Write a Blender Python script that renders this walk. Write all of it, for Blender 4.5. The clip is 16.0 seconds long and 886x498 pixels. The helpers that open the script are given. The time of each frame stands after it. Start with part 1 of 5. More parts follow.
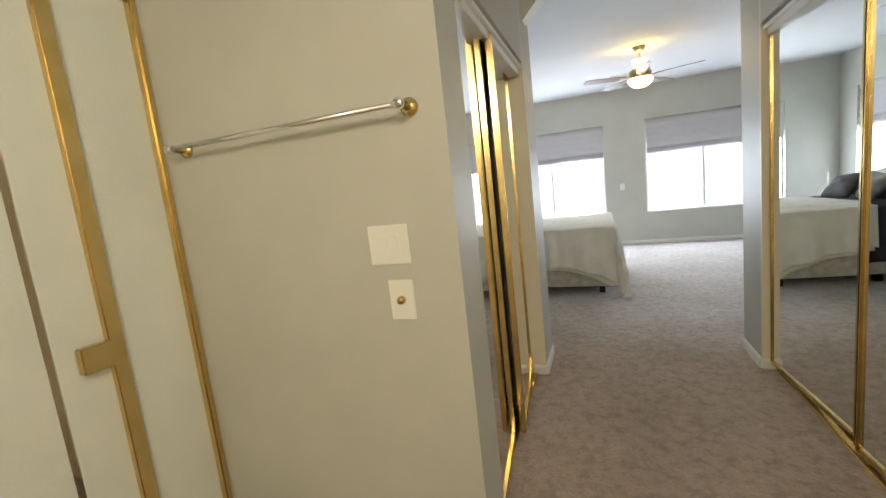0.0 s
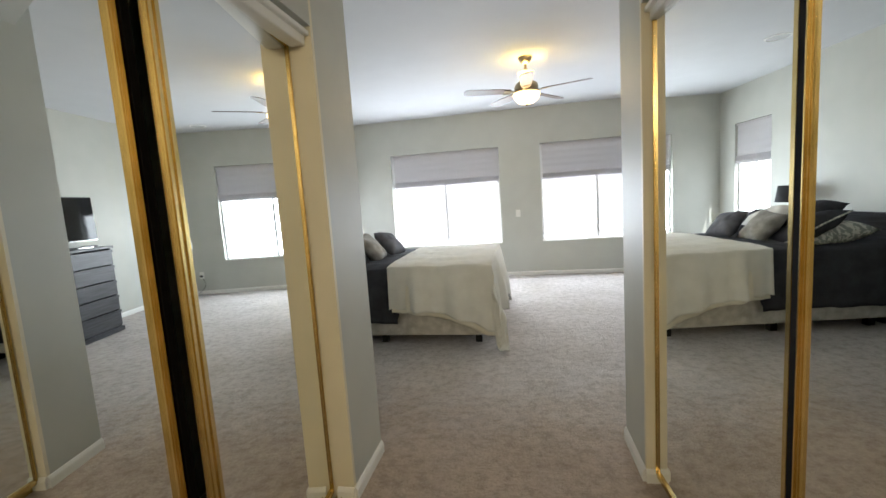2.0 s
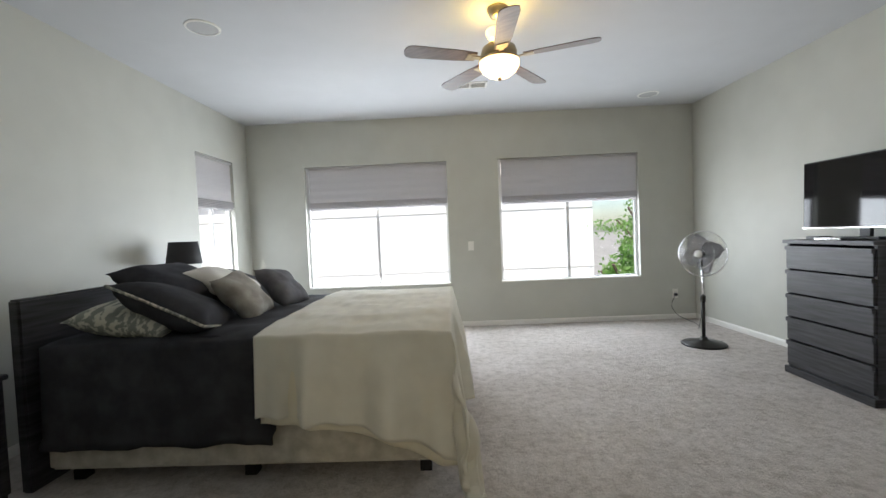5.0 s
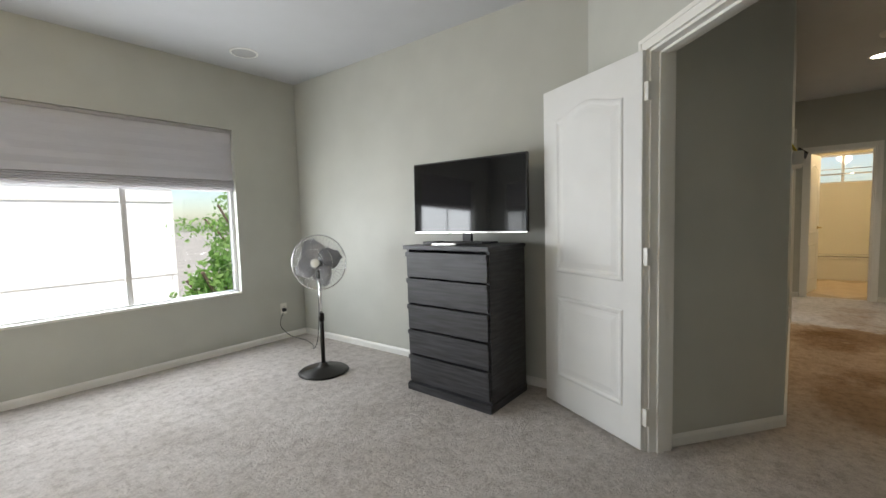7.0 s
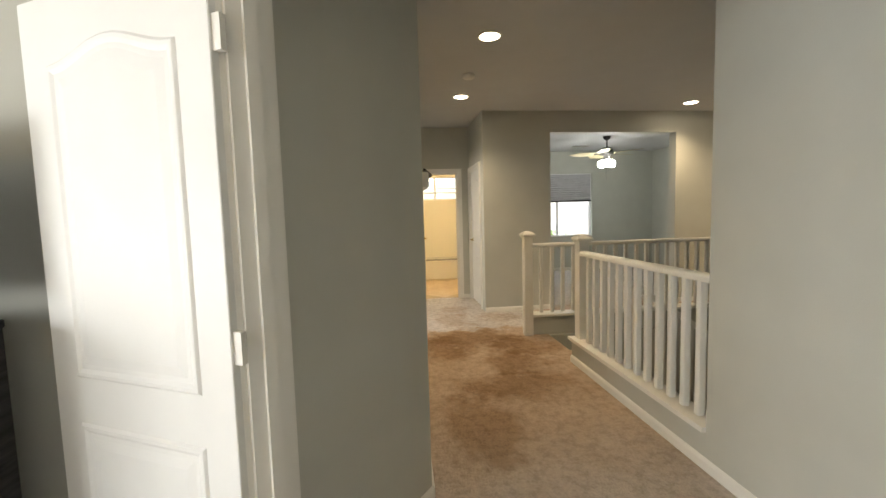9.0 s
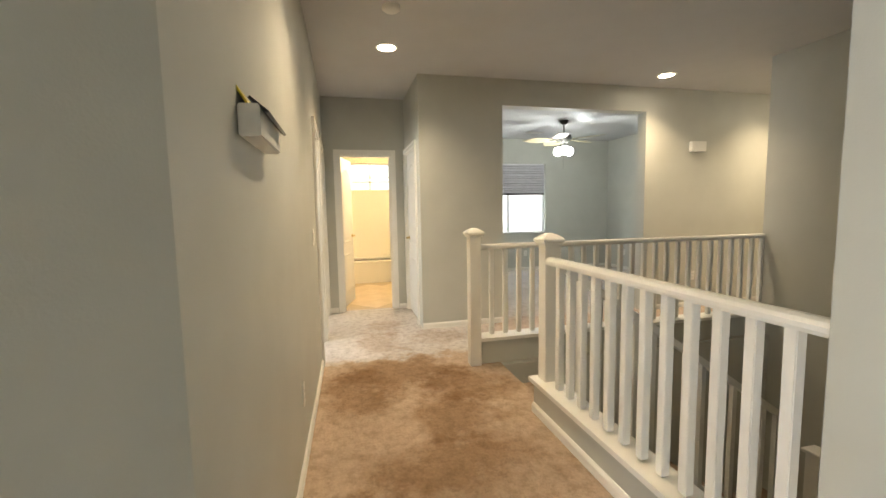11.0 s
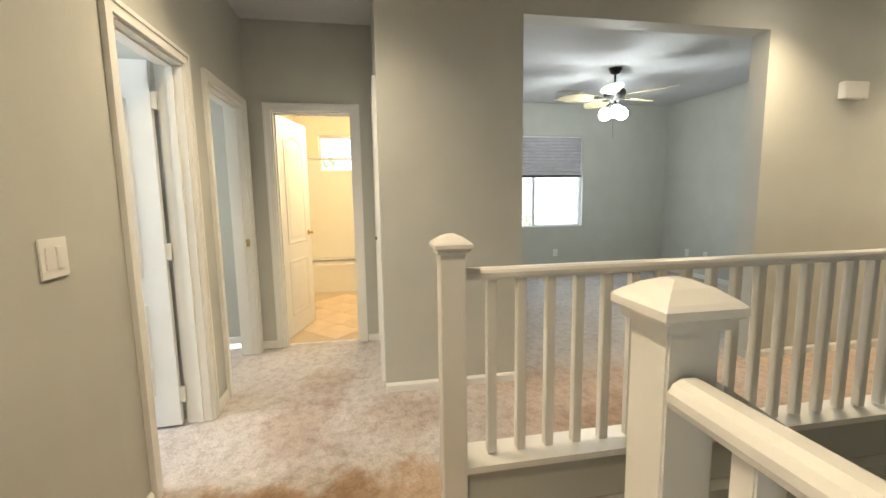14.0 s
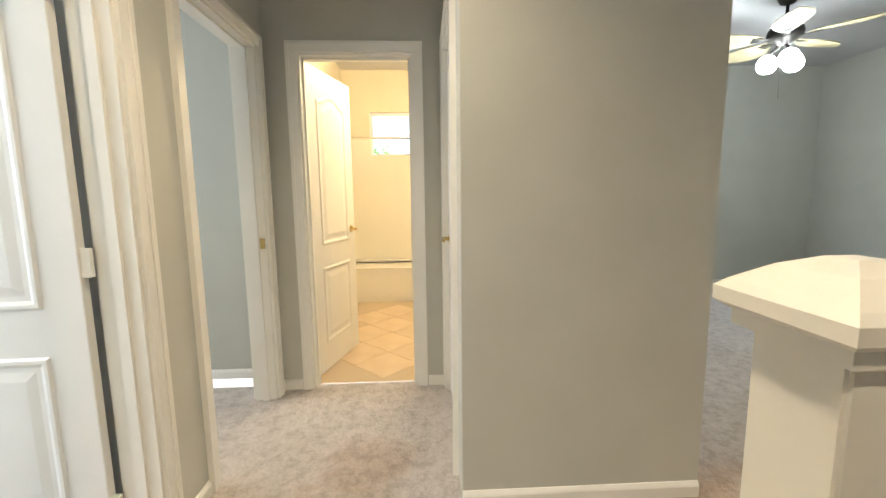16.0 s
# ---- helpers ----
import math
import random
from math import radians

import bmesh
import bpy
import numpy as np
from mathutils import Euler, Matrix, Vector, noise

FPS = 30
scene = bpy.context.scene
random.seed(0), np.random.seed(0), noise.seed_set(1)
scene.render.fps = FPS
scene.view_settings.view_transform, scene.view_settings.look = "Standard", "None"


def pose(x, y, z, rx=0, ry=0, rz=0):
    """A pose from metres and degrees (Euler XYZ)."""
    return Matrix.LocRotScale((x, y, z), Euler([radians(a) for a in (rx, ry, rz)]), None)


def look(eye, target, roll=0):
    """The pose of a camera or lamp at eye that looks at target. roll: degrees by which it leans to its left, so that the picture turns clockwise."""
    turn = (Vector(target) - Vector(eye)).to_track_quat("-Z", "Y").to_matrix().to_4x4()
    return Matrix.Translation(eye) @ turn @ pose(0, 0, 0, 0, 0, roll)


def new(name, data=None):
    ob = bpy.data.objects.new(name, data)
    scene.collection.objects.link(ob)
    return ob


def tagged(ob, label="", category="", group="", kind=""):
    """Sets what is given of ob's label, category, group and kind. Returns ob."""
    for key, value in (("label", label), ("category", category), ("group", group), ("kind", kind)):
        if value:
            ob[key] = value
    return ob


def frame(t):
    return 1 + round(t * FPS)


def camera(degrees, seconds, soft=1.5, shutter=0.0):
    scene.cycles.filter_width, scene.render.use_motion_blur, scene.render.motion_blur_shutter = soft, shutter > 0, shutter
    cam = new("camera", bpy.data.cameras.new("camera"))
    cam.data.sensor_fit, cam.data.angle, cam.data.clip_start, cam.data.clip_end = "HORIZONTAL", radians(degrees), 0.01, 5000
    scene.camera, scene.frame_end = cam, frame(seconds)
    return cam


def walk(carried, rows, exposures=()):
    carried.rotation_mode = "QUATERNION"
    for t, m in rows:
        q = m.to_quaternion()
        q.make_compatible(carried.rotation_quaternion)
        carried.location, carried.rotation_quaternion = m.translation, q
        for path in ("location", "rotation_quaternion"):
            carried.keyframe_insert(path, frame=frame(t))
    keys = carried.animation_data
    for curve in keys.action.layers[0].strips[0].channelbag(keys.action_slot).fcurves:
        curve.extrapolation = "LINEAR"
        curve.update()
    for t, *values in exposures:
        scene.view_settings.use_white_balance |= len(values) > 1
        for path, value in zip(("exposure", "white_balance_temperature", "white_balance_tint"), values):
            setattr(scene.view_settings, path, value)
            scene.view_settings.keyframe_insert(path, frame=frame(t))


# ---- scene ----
cam = camera(93.6, 16.0)
PATH = [
    (0, (0.966, -0.719, 1.322), (0.243, 1.126, 1.050), -6.4),
    (0.5, (1.085, -0.356, 1.305), (0.666, 1.580, 1.032), -4.2),
    (1, (1.199, -0.162, 1.298), (0.909, 1.799, 1.034), -4.1),
    (1.5, (1.341, 0.149, 1.322), (1.005, 2.106, 1.078), -4.5),
    (2, (1.340, 0.401, 1.326), (0.973, 2.354, 1.100), -3.8),
    (2.5, (1.324, 0.703, 1.343), (0.930, 2.654, 1.149), -3.3),
    (3, (1.303, 1.006, 1.326), (0.902, 2.959, 1.172), -2.9),
    (3.2, (1.292, 1.133, 1.288), (0.884, 3.086, 1.147), -2.4),
    (5.3, (1.106, 2.286, 1.215), (1.240, 4.280, 1.143), -2.2),
    (5.5, (1.139, 2.466, 1.222), (1.431, 4.443, 1.138), -2.0),
    (6, (1.230, 2.888, 1.205), (1.955, 4.749, 1.113), -2.3),
    (6.5, (1.379, 3.139, 1.167), (2.520, 4.779, 1.080), -2.0),
    (7, (1.588, 3.332, 1.234), (3.135, 4.593, 1.095), -1.6),
    (7.5, (1.906, 3.447, 1.237), (3.714, 4.293, 1.107), -1.3),
    (8, (2.223, 3.513, 1.296), (4.180, 3.892, 1.135), 0.1),
    (8.5, (2.478, 3.414, 1.297), (4.472, 3.444, 1.156), -1.1),
    (9, (2.697, 3.436, 1.359), (4.678, 3.206, 1.198), -1.6),
    (9.5, (2.993, 3.398, 1.311), (4.945, 2.989, 1.159), -1.1),
    (9.7, (3.103, 3.366, 1.323), (5.041, 2.899, 1.156), -0.7),
    (11.8, (4.229, 2.662, 1.310), (6.170, 2.236, 1.083), -1.3),
    (12, (4.312, 2.548, 1.302), (6.266, 2.181, 1.080), -2.0),
    (12.5, (4.630, 2.372, 1.308), (6.606, 2.130, 1.100), -1.2),
    (13, (4.970, 2.335, 1.301), (6.947, 2.085, 1.103), -0.7),
    (13.5, (5.240, 2.288, 1.300), (7.211, 2.021, 1.091), -0.5),
    (14, (5.601, 2.282, 1.298), (7.556, 1.940, 1.051), -0.9),
    (14.5, (5.972, 2.281, 1.265), (7.905, 1.871, 0.975), -0.4),
    (15, (6.226, 2.330, 1.249), (8.143, 1.849, 0.943), -0.2),
    (15.5, (6.531, 2.301, 1.228), (8.472, 1.934, 0.915), -1.0),
    (16, (6.803, 2.347, 1.219), (8.784, 2.255, 0.957), -0.7),
]
walk(cam, [(t, look(eye, target, roll)) for t, eye, target, roll in PATH],
     [(0, 0.62, 5900, 10), (1.5, 0.66, 5950, 10), (3, 0.38, 6150, 10), (5.3, 0.04, 6150, 10), (6.5, -0.12, 6250, 10), (7.2, 0.32, 6500, 10), (8.3, 0.8, 6950, 10), (9.7, 1.25, 6750, 10), (11.8, 1.62, 6550, 10), (16, 1.5, 6150, 10)])

# ---- world, sun and large lights ----
world = bpy.data.worlds.new("world")
scene.world = world
world.use_nodes = True
wn = world.node_tree.nodes
sky = wn.new("ShaderNodeTexSky")
sky.sky_type, sky.sun_disc = "NISHITA", False
sky.sun_elevation, sky.sun_rotation = radians(50), radians(200)
world.node_tree.links.new(sky.outputs[0], wn["Background"].inputs[0])
wn["Background"].inputs[1].default_value = 0.15
SUN_DIR = Vector((math.sin(radians(200)) * math.cos(radians(50)), math.cos(radians(200)) * math.cos(radians(50)), math.sin(radians(50))))
sun = new("sun", bpy.data.lights.new("sun", "SUN"))
sun.data.energy, sun.data.angle, sun.data.color = 5.0, radians(0.5), (1.0, 0.95, 0.88)
sun.rotation_mode = "QUATERNION"
sun.rotation_quaternion = SUN_DIR.to_track_quat("Z", "Y")


def area(name, at, target, w, h, power, color):
    data = bpy.data.lights.new(name, "AREA")
    data.shape, data.size, data.size_y, data.energy, data.color = "RECTANGLE", w, h, power, color
    ob = new(name, data)
    ob.matrix_world = look(at, target)
    return ob


def lamp(name, at, power, color, radius=0.05):
    data = bpy.data.lights.new(name, "POINT")
    data.energy, data.color, data.shadow_soft_size = power, color, radius
    ob = new(name, data)
    ob.location = at
    return ob


def spot(name, at, power, color, angle=128):
    data = bpy.data.lights.new(name, "SPOT")
    data.energy, data.color, data.shadow_soft_size, data.spot_size, data.spot_blend = power, color, 0.07, radians(angle), 0.9
    ob = new(name, data)
    ob.location = at
    return ob


DAY = (0.93, 0.97, 1.0)
WARM = (1.0, 0.74, 0.46)
area("daylight_window_1", (0.11, 7.56, 1.09), (0.11, 5, 1.09), 1.80, 1.0, 68, DAY)
area("daylight_window_2", (2.60, 7.56, 1.09), (2.60, 5, 1.09), 1.72, 1.0, 40, DAY)
area("daylight_window_3", (-1.64, 6.75, 1.09), (0, 6.75, 1.09), 0.70, 1.0, 7, DAY)
area("daylight_loft_window", (12.07, -0.36, 1.2), (10, -0.36, 1.2), 1.55, 0.8, 4.2, DAY)
# Added light for the room behind door_3; no window is known there.
area("study_fill_light", (9.0, 5.5, 1.6), (9.0, 4, 1.2), 0.9, 1.0, 14, DAY)
area("daylight_room_window", (7.5, 5.5, 1.6), (7.5, 4, 1.2), 1.0, 1.0, 26, DAY)
lamp("fan_lamp_bedroom", (1.47, 4.97, 2.30), 9, (1.0, 0.70, 0.36), 0.08)
lamp("fan_uplight_bedroom", (1.47, 4.97, 2.565), 6, (1.0, 0.66, 0.14), 0.05)
lamp("fan_lamp_loft", (10.2, -0.58, 2.22), 1.1, (0.86, 1.0, 0.97), 0.09)
# The fourth spot is unseen, added to brighten the south end of the east wall.
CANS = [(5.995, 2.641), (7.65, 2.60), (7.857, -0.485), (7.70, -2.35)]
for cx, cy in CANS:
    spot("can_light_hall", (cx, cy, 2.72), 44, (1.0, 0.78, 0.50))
lamp("bath_lamp", (10.3, 2.3, 2.35), 29, (1.0, 0.76, 0.45), 0.12)
lamp("main_bath_lamp", (1.15, -1.6, 2.25), 52, (1.0, 0.84, 0.58), 0.2)


# ---- materials ----
def mat(name, color, rough=0.6, metal=0.0, color2=None, scale=8.0, bump=0.0, bump_scale=200.0, spec=0.5, stretch=(1, 1, 1), detail=6.0, lo=0.35, hi=0.65):
    m = bpy.data.materials.new(name)
    m.use_nodes = True
    n, l = m.node_tree.nodes, m.node_tree.links
    b = n["Principled BSDF"]
    b.inputs["Base Color"].default_value = (*color, 1)
    b.inputs["Roughness"].default_value = rough
    b.inputs["Metallic"].default_value = metal
    b.inputs["Specular IOR Level"].default_value = spec
    tc = n.new("ShaderNodeTexCoord")
    mp = n.new("ShaderNodeMapping")
    mp.inputs["Scale"].default_value = stretch
    l.new(tc.outputs["Object"], mp.inputs[0])
    if color2:
        t = n.new("ShaderNodeTexNoise")
        t.inputs["Scale"].default_value, t.inputs["Detail"].default_value = scale, detail
        l.new(mp.outputs[0], t.inputs["Vector"])
        r = n.new("ShaderNodeValToRGB")
        r.color_ramp.elements[0].position, r.color_ramp.elements[1].position = lo, hi
        r.color_ramp.elements[0].color, r.color_ramp.elements[1].color = (*color, 1), (*color2, 1)
        l.new(t.outputs[0], r.inputs[0])
        l.new(r.outputs[0], b.inputs["Base Color"])
    if bump:
        t2 = n.new("ShaderNodeTexNoise")
        t2.inputs["Scale"].default_value, t2.inputs["Detail"].default_value = bump_scale, 4
        l.new(mp.outputs[0], t2.inputs["Vector"])
        bp = n.new("ShaderNodeBump")
        bp.inputs["Strength"].default_value, bp.inputs["Distance"].default_value = bump, 0.002
        l.new(t2.outputs[0], bp.inputs["Height"])
        l.new(bp.outputs[0], b.inputs["Normal"])
    return m


def glow(name, color, strength, base=(0.9, 0.9, 0.9)):
    m = mat(name, base, 0.4)
    b = m.node_tree.nodes["Principled BSDF"]
    b.inputs["Emission Color"].default_value, b.inputs["Emission Strength"].default_value = (*color, 1), strength
    return m


PAINT = mat("wall_paint", (0.50, 0.503, 0.455), 0.5, color2=(0.53, 0.533, 0.483), scale=3, bump=0.25, bump_scale=160, spec=0.35)
CREAM = mat("bath_paint", (0.72, 0.66, 0.50), 0.5, color2=(0.74, 0.68, 0.53), scale=3, bump=0.2, bump_scale=160)
CEIL = mat("ceiling_paint", (0.56, 0.565, 0.575), 0.8, color2=(0.575, 0.58, 0.59), scale=4, bump=0.3, bump_scale=120, spec=0.2)
TRIM = mat("trim_paint", (0.78, 0.77, 0.72), 0.35, color2=(0.81, 0.80, 0.76), scale=5, bump=0.05, bump_scale=60)
DOORP = mat("door_paint", (0.75, 0.75, 0.73), 0.5, color2=(0.78, 0.78, 0.76), scale=5, bump=0.06, bump_scale=90)


def carpet_material():
    """Worn carpet: tufts, mottled nap, brown stains in the hall, passage lamplight tinted in."""
    m = mat("carpet", (0.36, 0.335, 0.32), 0.95, spec=0.08)
    n, l = m.node_tree.nodes, m.node_tree.links
    b = n["Principled BSDF"]
    geo = n.new("ShaderNodeNewGeometry")

    def noise_node(scale, detail, rough=0.55):
        t = n.new("ShaderNodeTexNoise")
        t.inputs["Scale"].default_value, t.inputs["Detail"].default_value, t.inputs["Roughness"].default_value = scale, detail, rough
        l.new(geo.outputs["Position"], t.inputs["Vector"])
        return t

    def ramp(src, stops):
        r = n.new("ShaderNodeValToRGB")
        while len(r.color_ramp.elements) < len(stops):
            r.color_ramp.elements.new(0.5)
        for e, (p, c) in zip(r.color_ramp.elements, stops):
            e.position, e.color = p, (*c, 1)
        l.new(src, r.inputs[0])
        return r.outputs[0]

    def mix(fac, x, y, kind="MIX"):
        k = n.new("ShaderNodeMix")
        k.data_type, k.blend_type = "RGBA", kind
        if isinstance(fac, float):
            k.inputs[0].default_value = fac
        else:
            l.new(fac, k.inputs[0])
        for s, v in ((6, x), (7, y)):
            if isinstance(v, tuple):
                k.inputs[s].default_value = (*v, 1)
            else:
                l.new(v, k.inputs[s])
        return k.outputs[2]

    def math_node(op, x, y=0.0, z=0.0):
        k = n.new("ShaderNodeMath")
        k.operation = op
        for s, v in enumerate((x, y, z)):
            if isinstance(v, float):
                k.inputs[s].default_value = v
            else:
                l.new(v, k.inputs[s])
        return k.outputs[0]

    def edge(src, lo, hi):
        """0 at lo, 1 at hi, smooth between."""
        k = n.new("ShaderNodeMapRange")
        k.interpolation_type = "SMOOTHSTEP"
        k.inputs[1].default_value, k.inputs[2].default_value = lo, hi
        l.new(src, k.inputs[0])
        return k.outputs[0]
    rag = math_node("SUBTRACT", noise_node(3.4, 7, 0.62).outputs[0], 0.5)

    def blob(cx, cy, rx, ry):
        sub = n.new("ShaderNodeVectorMath")
        sub.operation = "SUBTRACT"
        l.new(geo.outputs["Position"], sub.inputs[0])
        sub.inputs[1].default_value = (cx, cy, 0)
        sc = n.new("ShaderNodeVectorMath")
        sc.operation = "MULTIPLY"
        l.new(sub.outputs[0], sc.inputs[0])
        sc.inputs[1].default_value = (1 / rx, 1 / ry, 0)
        ln = n.new("ShaderNodeVectorMath")
        ln.operation = "LENGTH"
        l.new(sc.outputs[0], ln.inputs[0])
        return edge(math_node("MULTIPLY_ADD", rag, 2.6, ln.outputs["Value"]), 1.25, 0.45)
    base = ramp(noise_node(2.2, 6, 0.6).outputs[0], [(0.30, (0.52, 0.478, 0.44)), (0.55, (0.595, 0.553, 0.52)), (0.75, (0.64, 0.60, 0.565))])
    tuft = ramp(noise_node(55, 3).outputs[0], [(0.3, (0.90, 0.90, 0.90)), (0.7, (1.06, 1.06, 1.06))])
    col = mix(1.0, base, tuft, "MULTIPLY")
    nap = ramp(noise_node(15, 5, 0.7).outputs[0], [(0.38, (0.81, 0.80, 0.78)), (0.50, (0.98, 0.98, 0.98)), (0.62, (1.07, 1.07, 1.07))])
    col = mix(1.0, col, nap, "MULTIPLY")
    xyz = n.new("ShaderNodeSeparateXYZ")
    l.new(geo.outputs["Position"], xyz.inputs[0])
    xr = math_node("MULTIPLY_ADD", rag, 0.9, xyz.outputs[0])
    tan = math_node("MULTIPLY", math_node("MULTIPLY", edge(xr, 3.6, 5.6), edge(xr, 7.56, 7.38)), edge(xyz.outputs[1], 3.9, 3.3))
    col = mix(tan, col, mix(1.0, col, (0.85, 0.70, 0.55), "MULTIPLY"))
    tan2 = math_node("MULTIPLY", math_node("MULTIPLY", edge(xr, 7.0, 7.4), edge(xr, 8.6, 8.3)), edge(xyz.outputs[1], 1.9, 1.2))
    col = mix(tan2, col, mix(1.0, col, (0.98, 0.84, 0.72), "MULTIPLY"))
    # Browner, darker carpet in the closet passage: its warm, dim light put into the colour.
    passage_tint = edge(math_node("MULTIPLY_ADD", rag, 1.4, xyz.outputs[1]), 3.5, 2.3)
    passage_tint = math_node("MULTIPLY", passage_tint, edge(xyz.outputs[0], 4.4, 2.6))
    col = mix(passage_tint, col, mix(1.0, col, (0.88, 0.78, 0.68), "MULTIPLY"))
    for cx, cy, rx, ry in ((7.12, 2.62, 0.42, 0.50), (6.85, 3.0, 0.42, 0.25), (6.78, 2.2, 0.36, 0.40), (5.82, 2.5, 0.26, 0.55), (6.35, 2.35, 0.35, 0.30), (5.2, 2.9, 0.5, 0.25)):
        col = mix(blob(cx, cy, rx, ry), col, mix(1.0, col, (0.70, 0.62, 0.53), "MULTIPLY"))
    for cx, cy, rx, ry in ((7.95, 2.75, 0.45, 0.22), (8.5, 2.6, 0.30, 0.2), (8.0, 2.1, 0.3, 0.3), (7.7, 0.6, 0.28, 0.6)):
        col = mix(blob(cx, cy, rx, ry), col, mix(1.0, col, (0.82, 0.75, 0.69), "MULTIPLY"))
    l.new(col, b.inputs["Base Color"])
    ht = n.new("ShaderNodeMath")
    ht.operation = "MULTIPLY_ADD"
    l.new(noise_node(75, 4, 0.7).outputs[0], ht.inputs[0])
    ht.inputs[1].default_value = 0.38
    l.new(noise_node(11, 5, 0.7).outputs[0], ht.inputs[2])
    bp = n.new("ShaderNodeBump")
    bp.inputs["Strength"].default_value, bp.inputs["Distance"].default_value = 0.85, 0.035
    l.new(ht.outputs[0], bp.inputs["Height"])
    l.new(bp.outputs[0], b.inputs["Normal"])
    return m


CARPET = carpet_material()
GOLD = mat("brass", (0.60, 0.46, 0.18), 0.22, metal=1.0, color2=(0.68, 0.52, 0.24), scale=12)
CHROME = mat("chrome", (0.80, 0.80, 0.80), 0.15, metal=1.0)
DARKMETAL = mat("dark_metal", (0.03, 0.028, 0.025), 0.4, metal=0.6)
MIRROR = mat("mirror_glass", (0.86, 0.88, 0.86), 0.0, metal=1.0)
BLACKWOOD = mat("black_wood", (0.018, 0.018, 0.020), 0.38, color2=(0.06, 0.06, 0.066), scale=6, stretch=(1, 0.6, 9), bump=0.3, bump_scale=40)
SCREEN = mat("screen", (0.006, 0.006, 0.007), 0.05)
BLACKPL = mat("black_plastic", (0.015, 0.015, 0.016), 0.4)
WHITEPL = mat("white_plastic", (0.80, 0.79, 0.74), 0.35)
FABRIC = mat("shade_fabric", (0.58, 0.56, 0.55), 0.9, color2=(0.62, 0.605, 0.60), scale=10, stretch=(1, 1, 14), bump=0.2, bump_scale=200)
fn, fl = FABRIC.node_tree.nodes, FABRIC.node_tree.links
ft, fm = fn.new("ShaderNodeBsdfTranslucent"), fn.new("ShaderNodeMixShader")
ft.inputs[0].default_value = (0.74, 0.72, 0.72, 1)
fm.inputs[0].default_value = 0.5
fl.new(fn["Principled BSDF"].outputs[0], fm.inputs[1])
fl.new(ft.outputs[0], fm.inputs[2])
fl.new(fm.outputs[0], fn["Material Output"].inputs[0])
BLANKET = mat("ivory_blanket", (0.68, 0.66, 0.58), 0.95, color2=(0.74, 0.72, 0.64), scale=7, bump=0.6, bump_scale=260, spec=0.1)
SHEET = mat("charcoal_sheet", (0.035, 0.036, 0.042), 0.9, color2=(0.055, 0.056, 0.064), scale=9, bump=0.3, bump_scale=180, spec=0.15)
SKIRT = mat("quilted_fabric", (0.42, 0.39, 0.33), 0.9, color2=(0.58, 0.55, 0.48), scale=14, bump=0.3, bump_scale=60, spec=0.1)
VINYLW = mat("white_vinyl", (0.80, 0.80, 0.80), 0.35)
BLADE = mat("walnut_blade", (0.07, 0.045, 0.032), 0.45, color2=(0.13, 0.085, 0.06), scale=8, stretch=(1, 8, 1), bump=0.1)


# ---- building helpers ----
def mesh_ob(name, bm, material, parent=None, label="", bevel=0.0, smooth=False):
    if bevel:
        bmesh.ops.bevel(bm, geom=list(bm.edges), offset=bevel, segments=2, affect="EDGES", clamp_overlap=True)
    bmesh.ops.recalc_face_normals(bm, faces=list(bm.faces))
    me = bpy.data.meshes.new(name)
    bm.to_mesh(me)
    bm.free()
    if smooth:
        for p in me.polygons:
            p.use_smooth = True
    me.materials.append(material)
    ob = new(name, me)
    if parent:
        ob.parent = parent
    if label:
        ob["label"] = label
    return ob


def part(name, bm, material, parent, label="", bevel=0.0, smooth=False):
    return mesh_ob(name, bm, material, parent, label, bevel, smooth)


def thing(name, m, label, category, group=""):
    ob = new(name)
    ob.matrix_world = m
    ob.empty_display_size = 0.1
    return tagged(ob, label, category, group)


def box(bm, x0, x1, y0, y1, z0, z1, m=None):
    r = bmesh.ops.create_cube(bm, size=1.0, matrix=Matrix.Translation(((x0 + x1) / 2, (y0 + y1) / 2, (z0 + z1) / 2)) @ Matrix.Diagonal((x1 - x0, y1 - y0, z1 - z0, 1)))
    if m is not None:
        bmesh.ops.transform(bm, matrix=m, verts=r["verts"])
    return r["verts"]


def cubes(*boxes, m=None):
    bm = bmesh.new()
    for b in boxes:
        box(bm, *b, m=m)
    return bm


def lathe(profile, seg=32, cap=True):
    """A solid turned round z from (radius, height) pairs."""
    bm = bmesh.new()
    rings = []
    for r, z in profile:
        rings.append([bm.verts.new((r * math.cos(2 * math.pi * i / seg), r * math.sin(2 * math.pi * i / seg), z)) for i in range(seg)])
    for a, b in zip(rings, rings[1:]):
        for i in range(seg):
            bm.faces.new((a[i], a[(i + 1) % seg], b[(i + 1) % seg], b[i]))
    if cap:
        bm.faces.new(rings[0][::-1])
        bm.faces.new(rings[-1])
    return bm


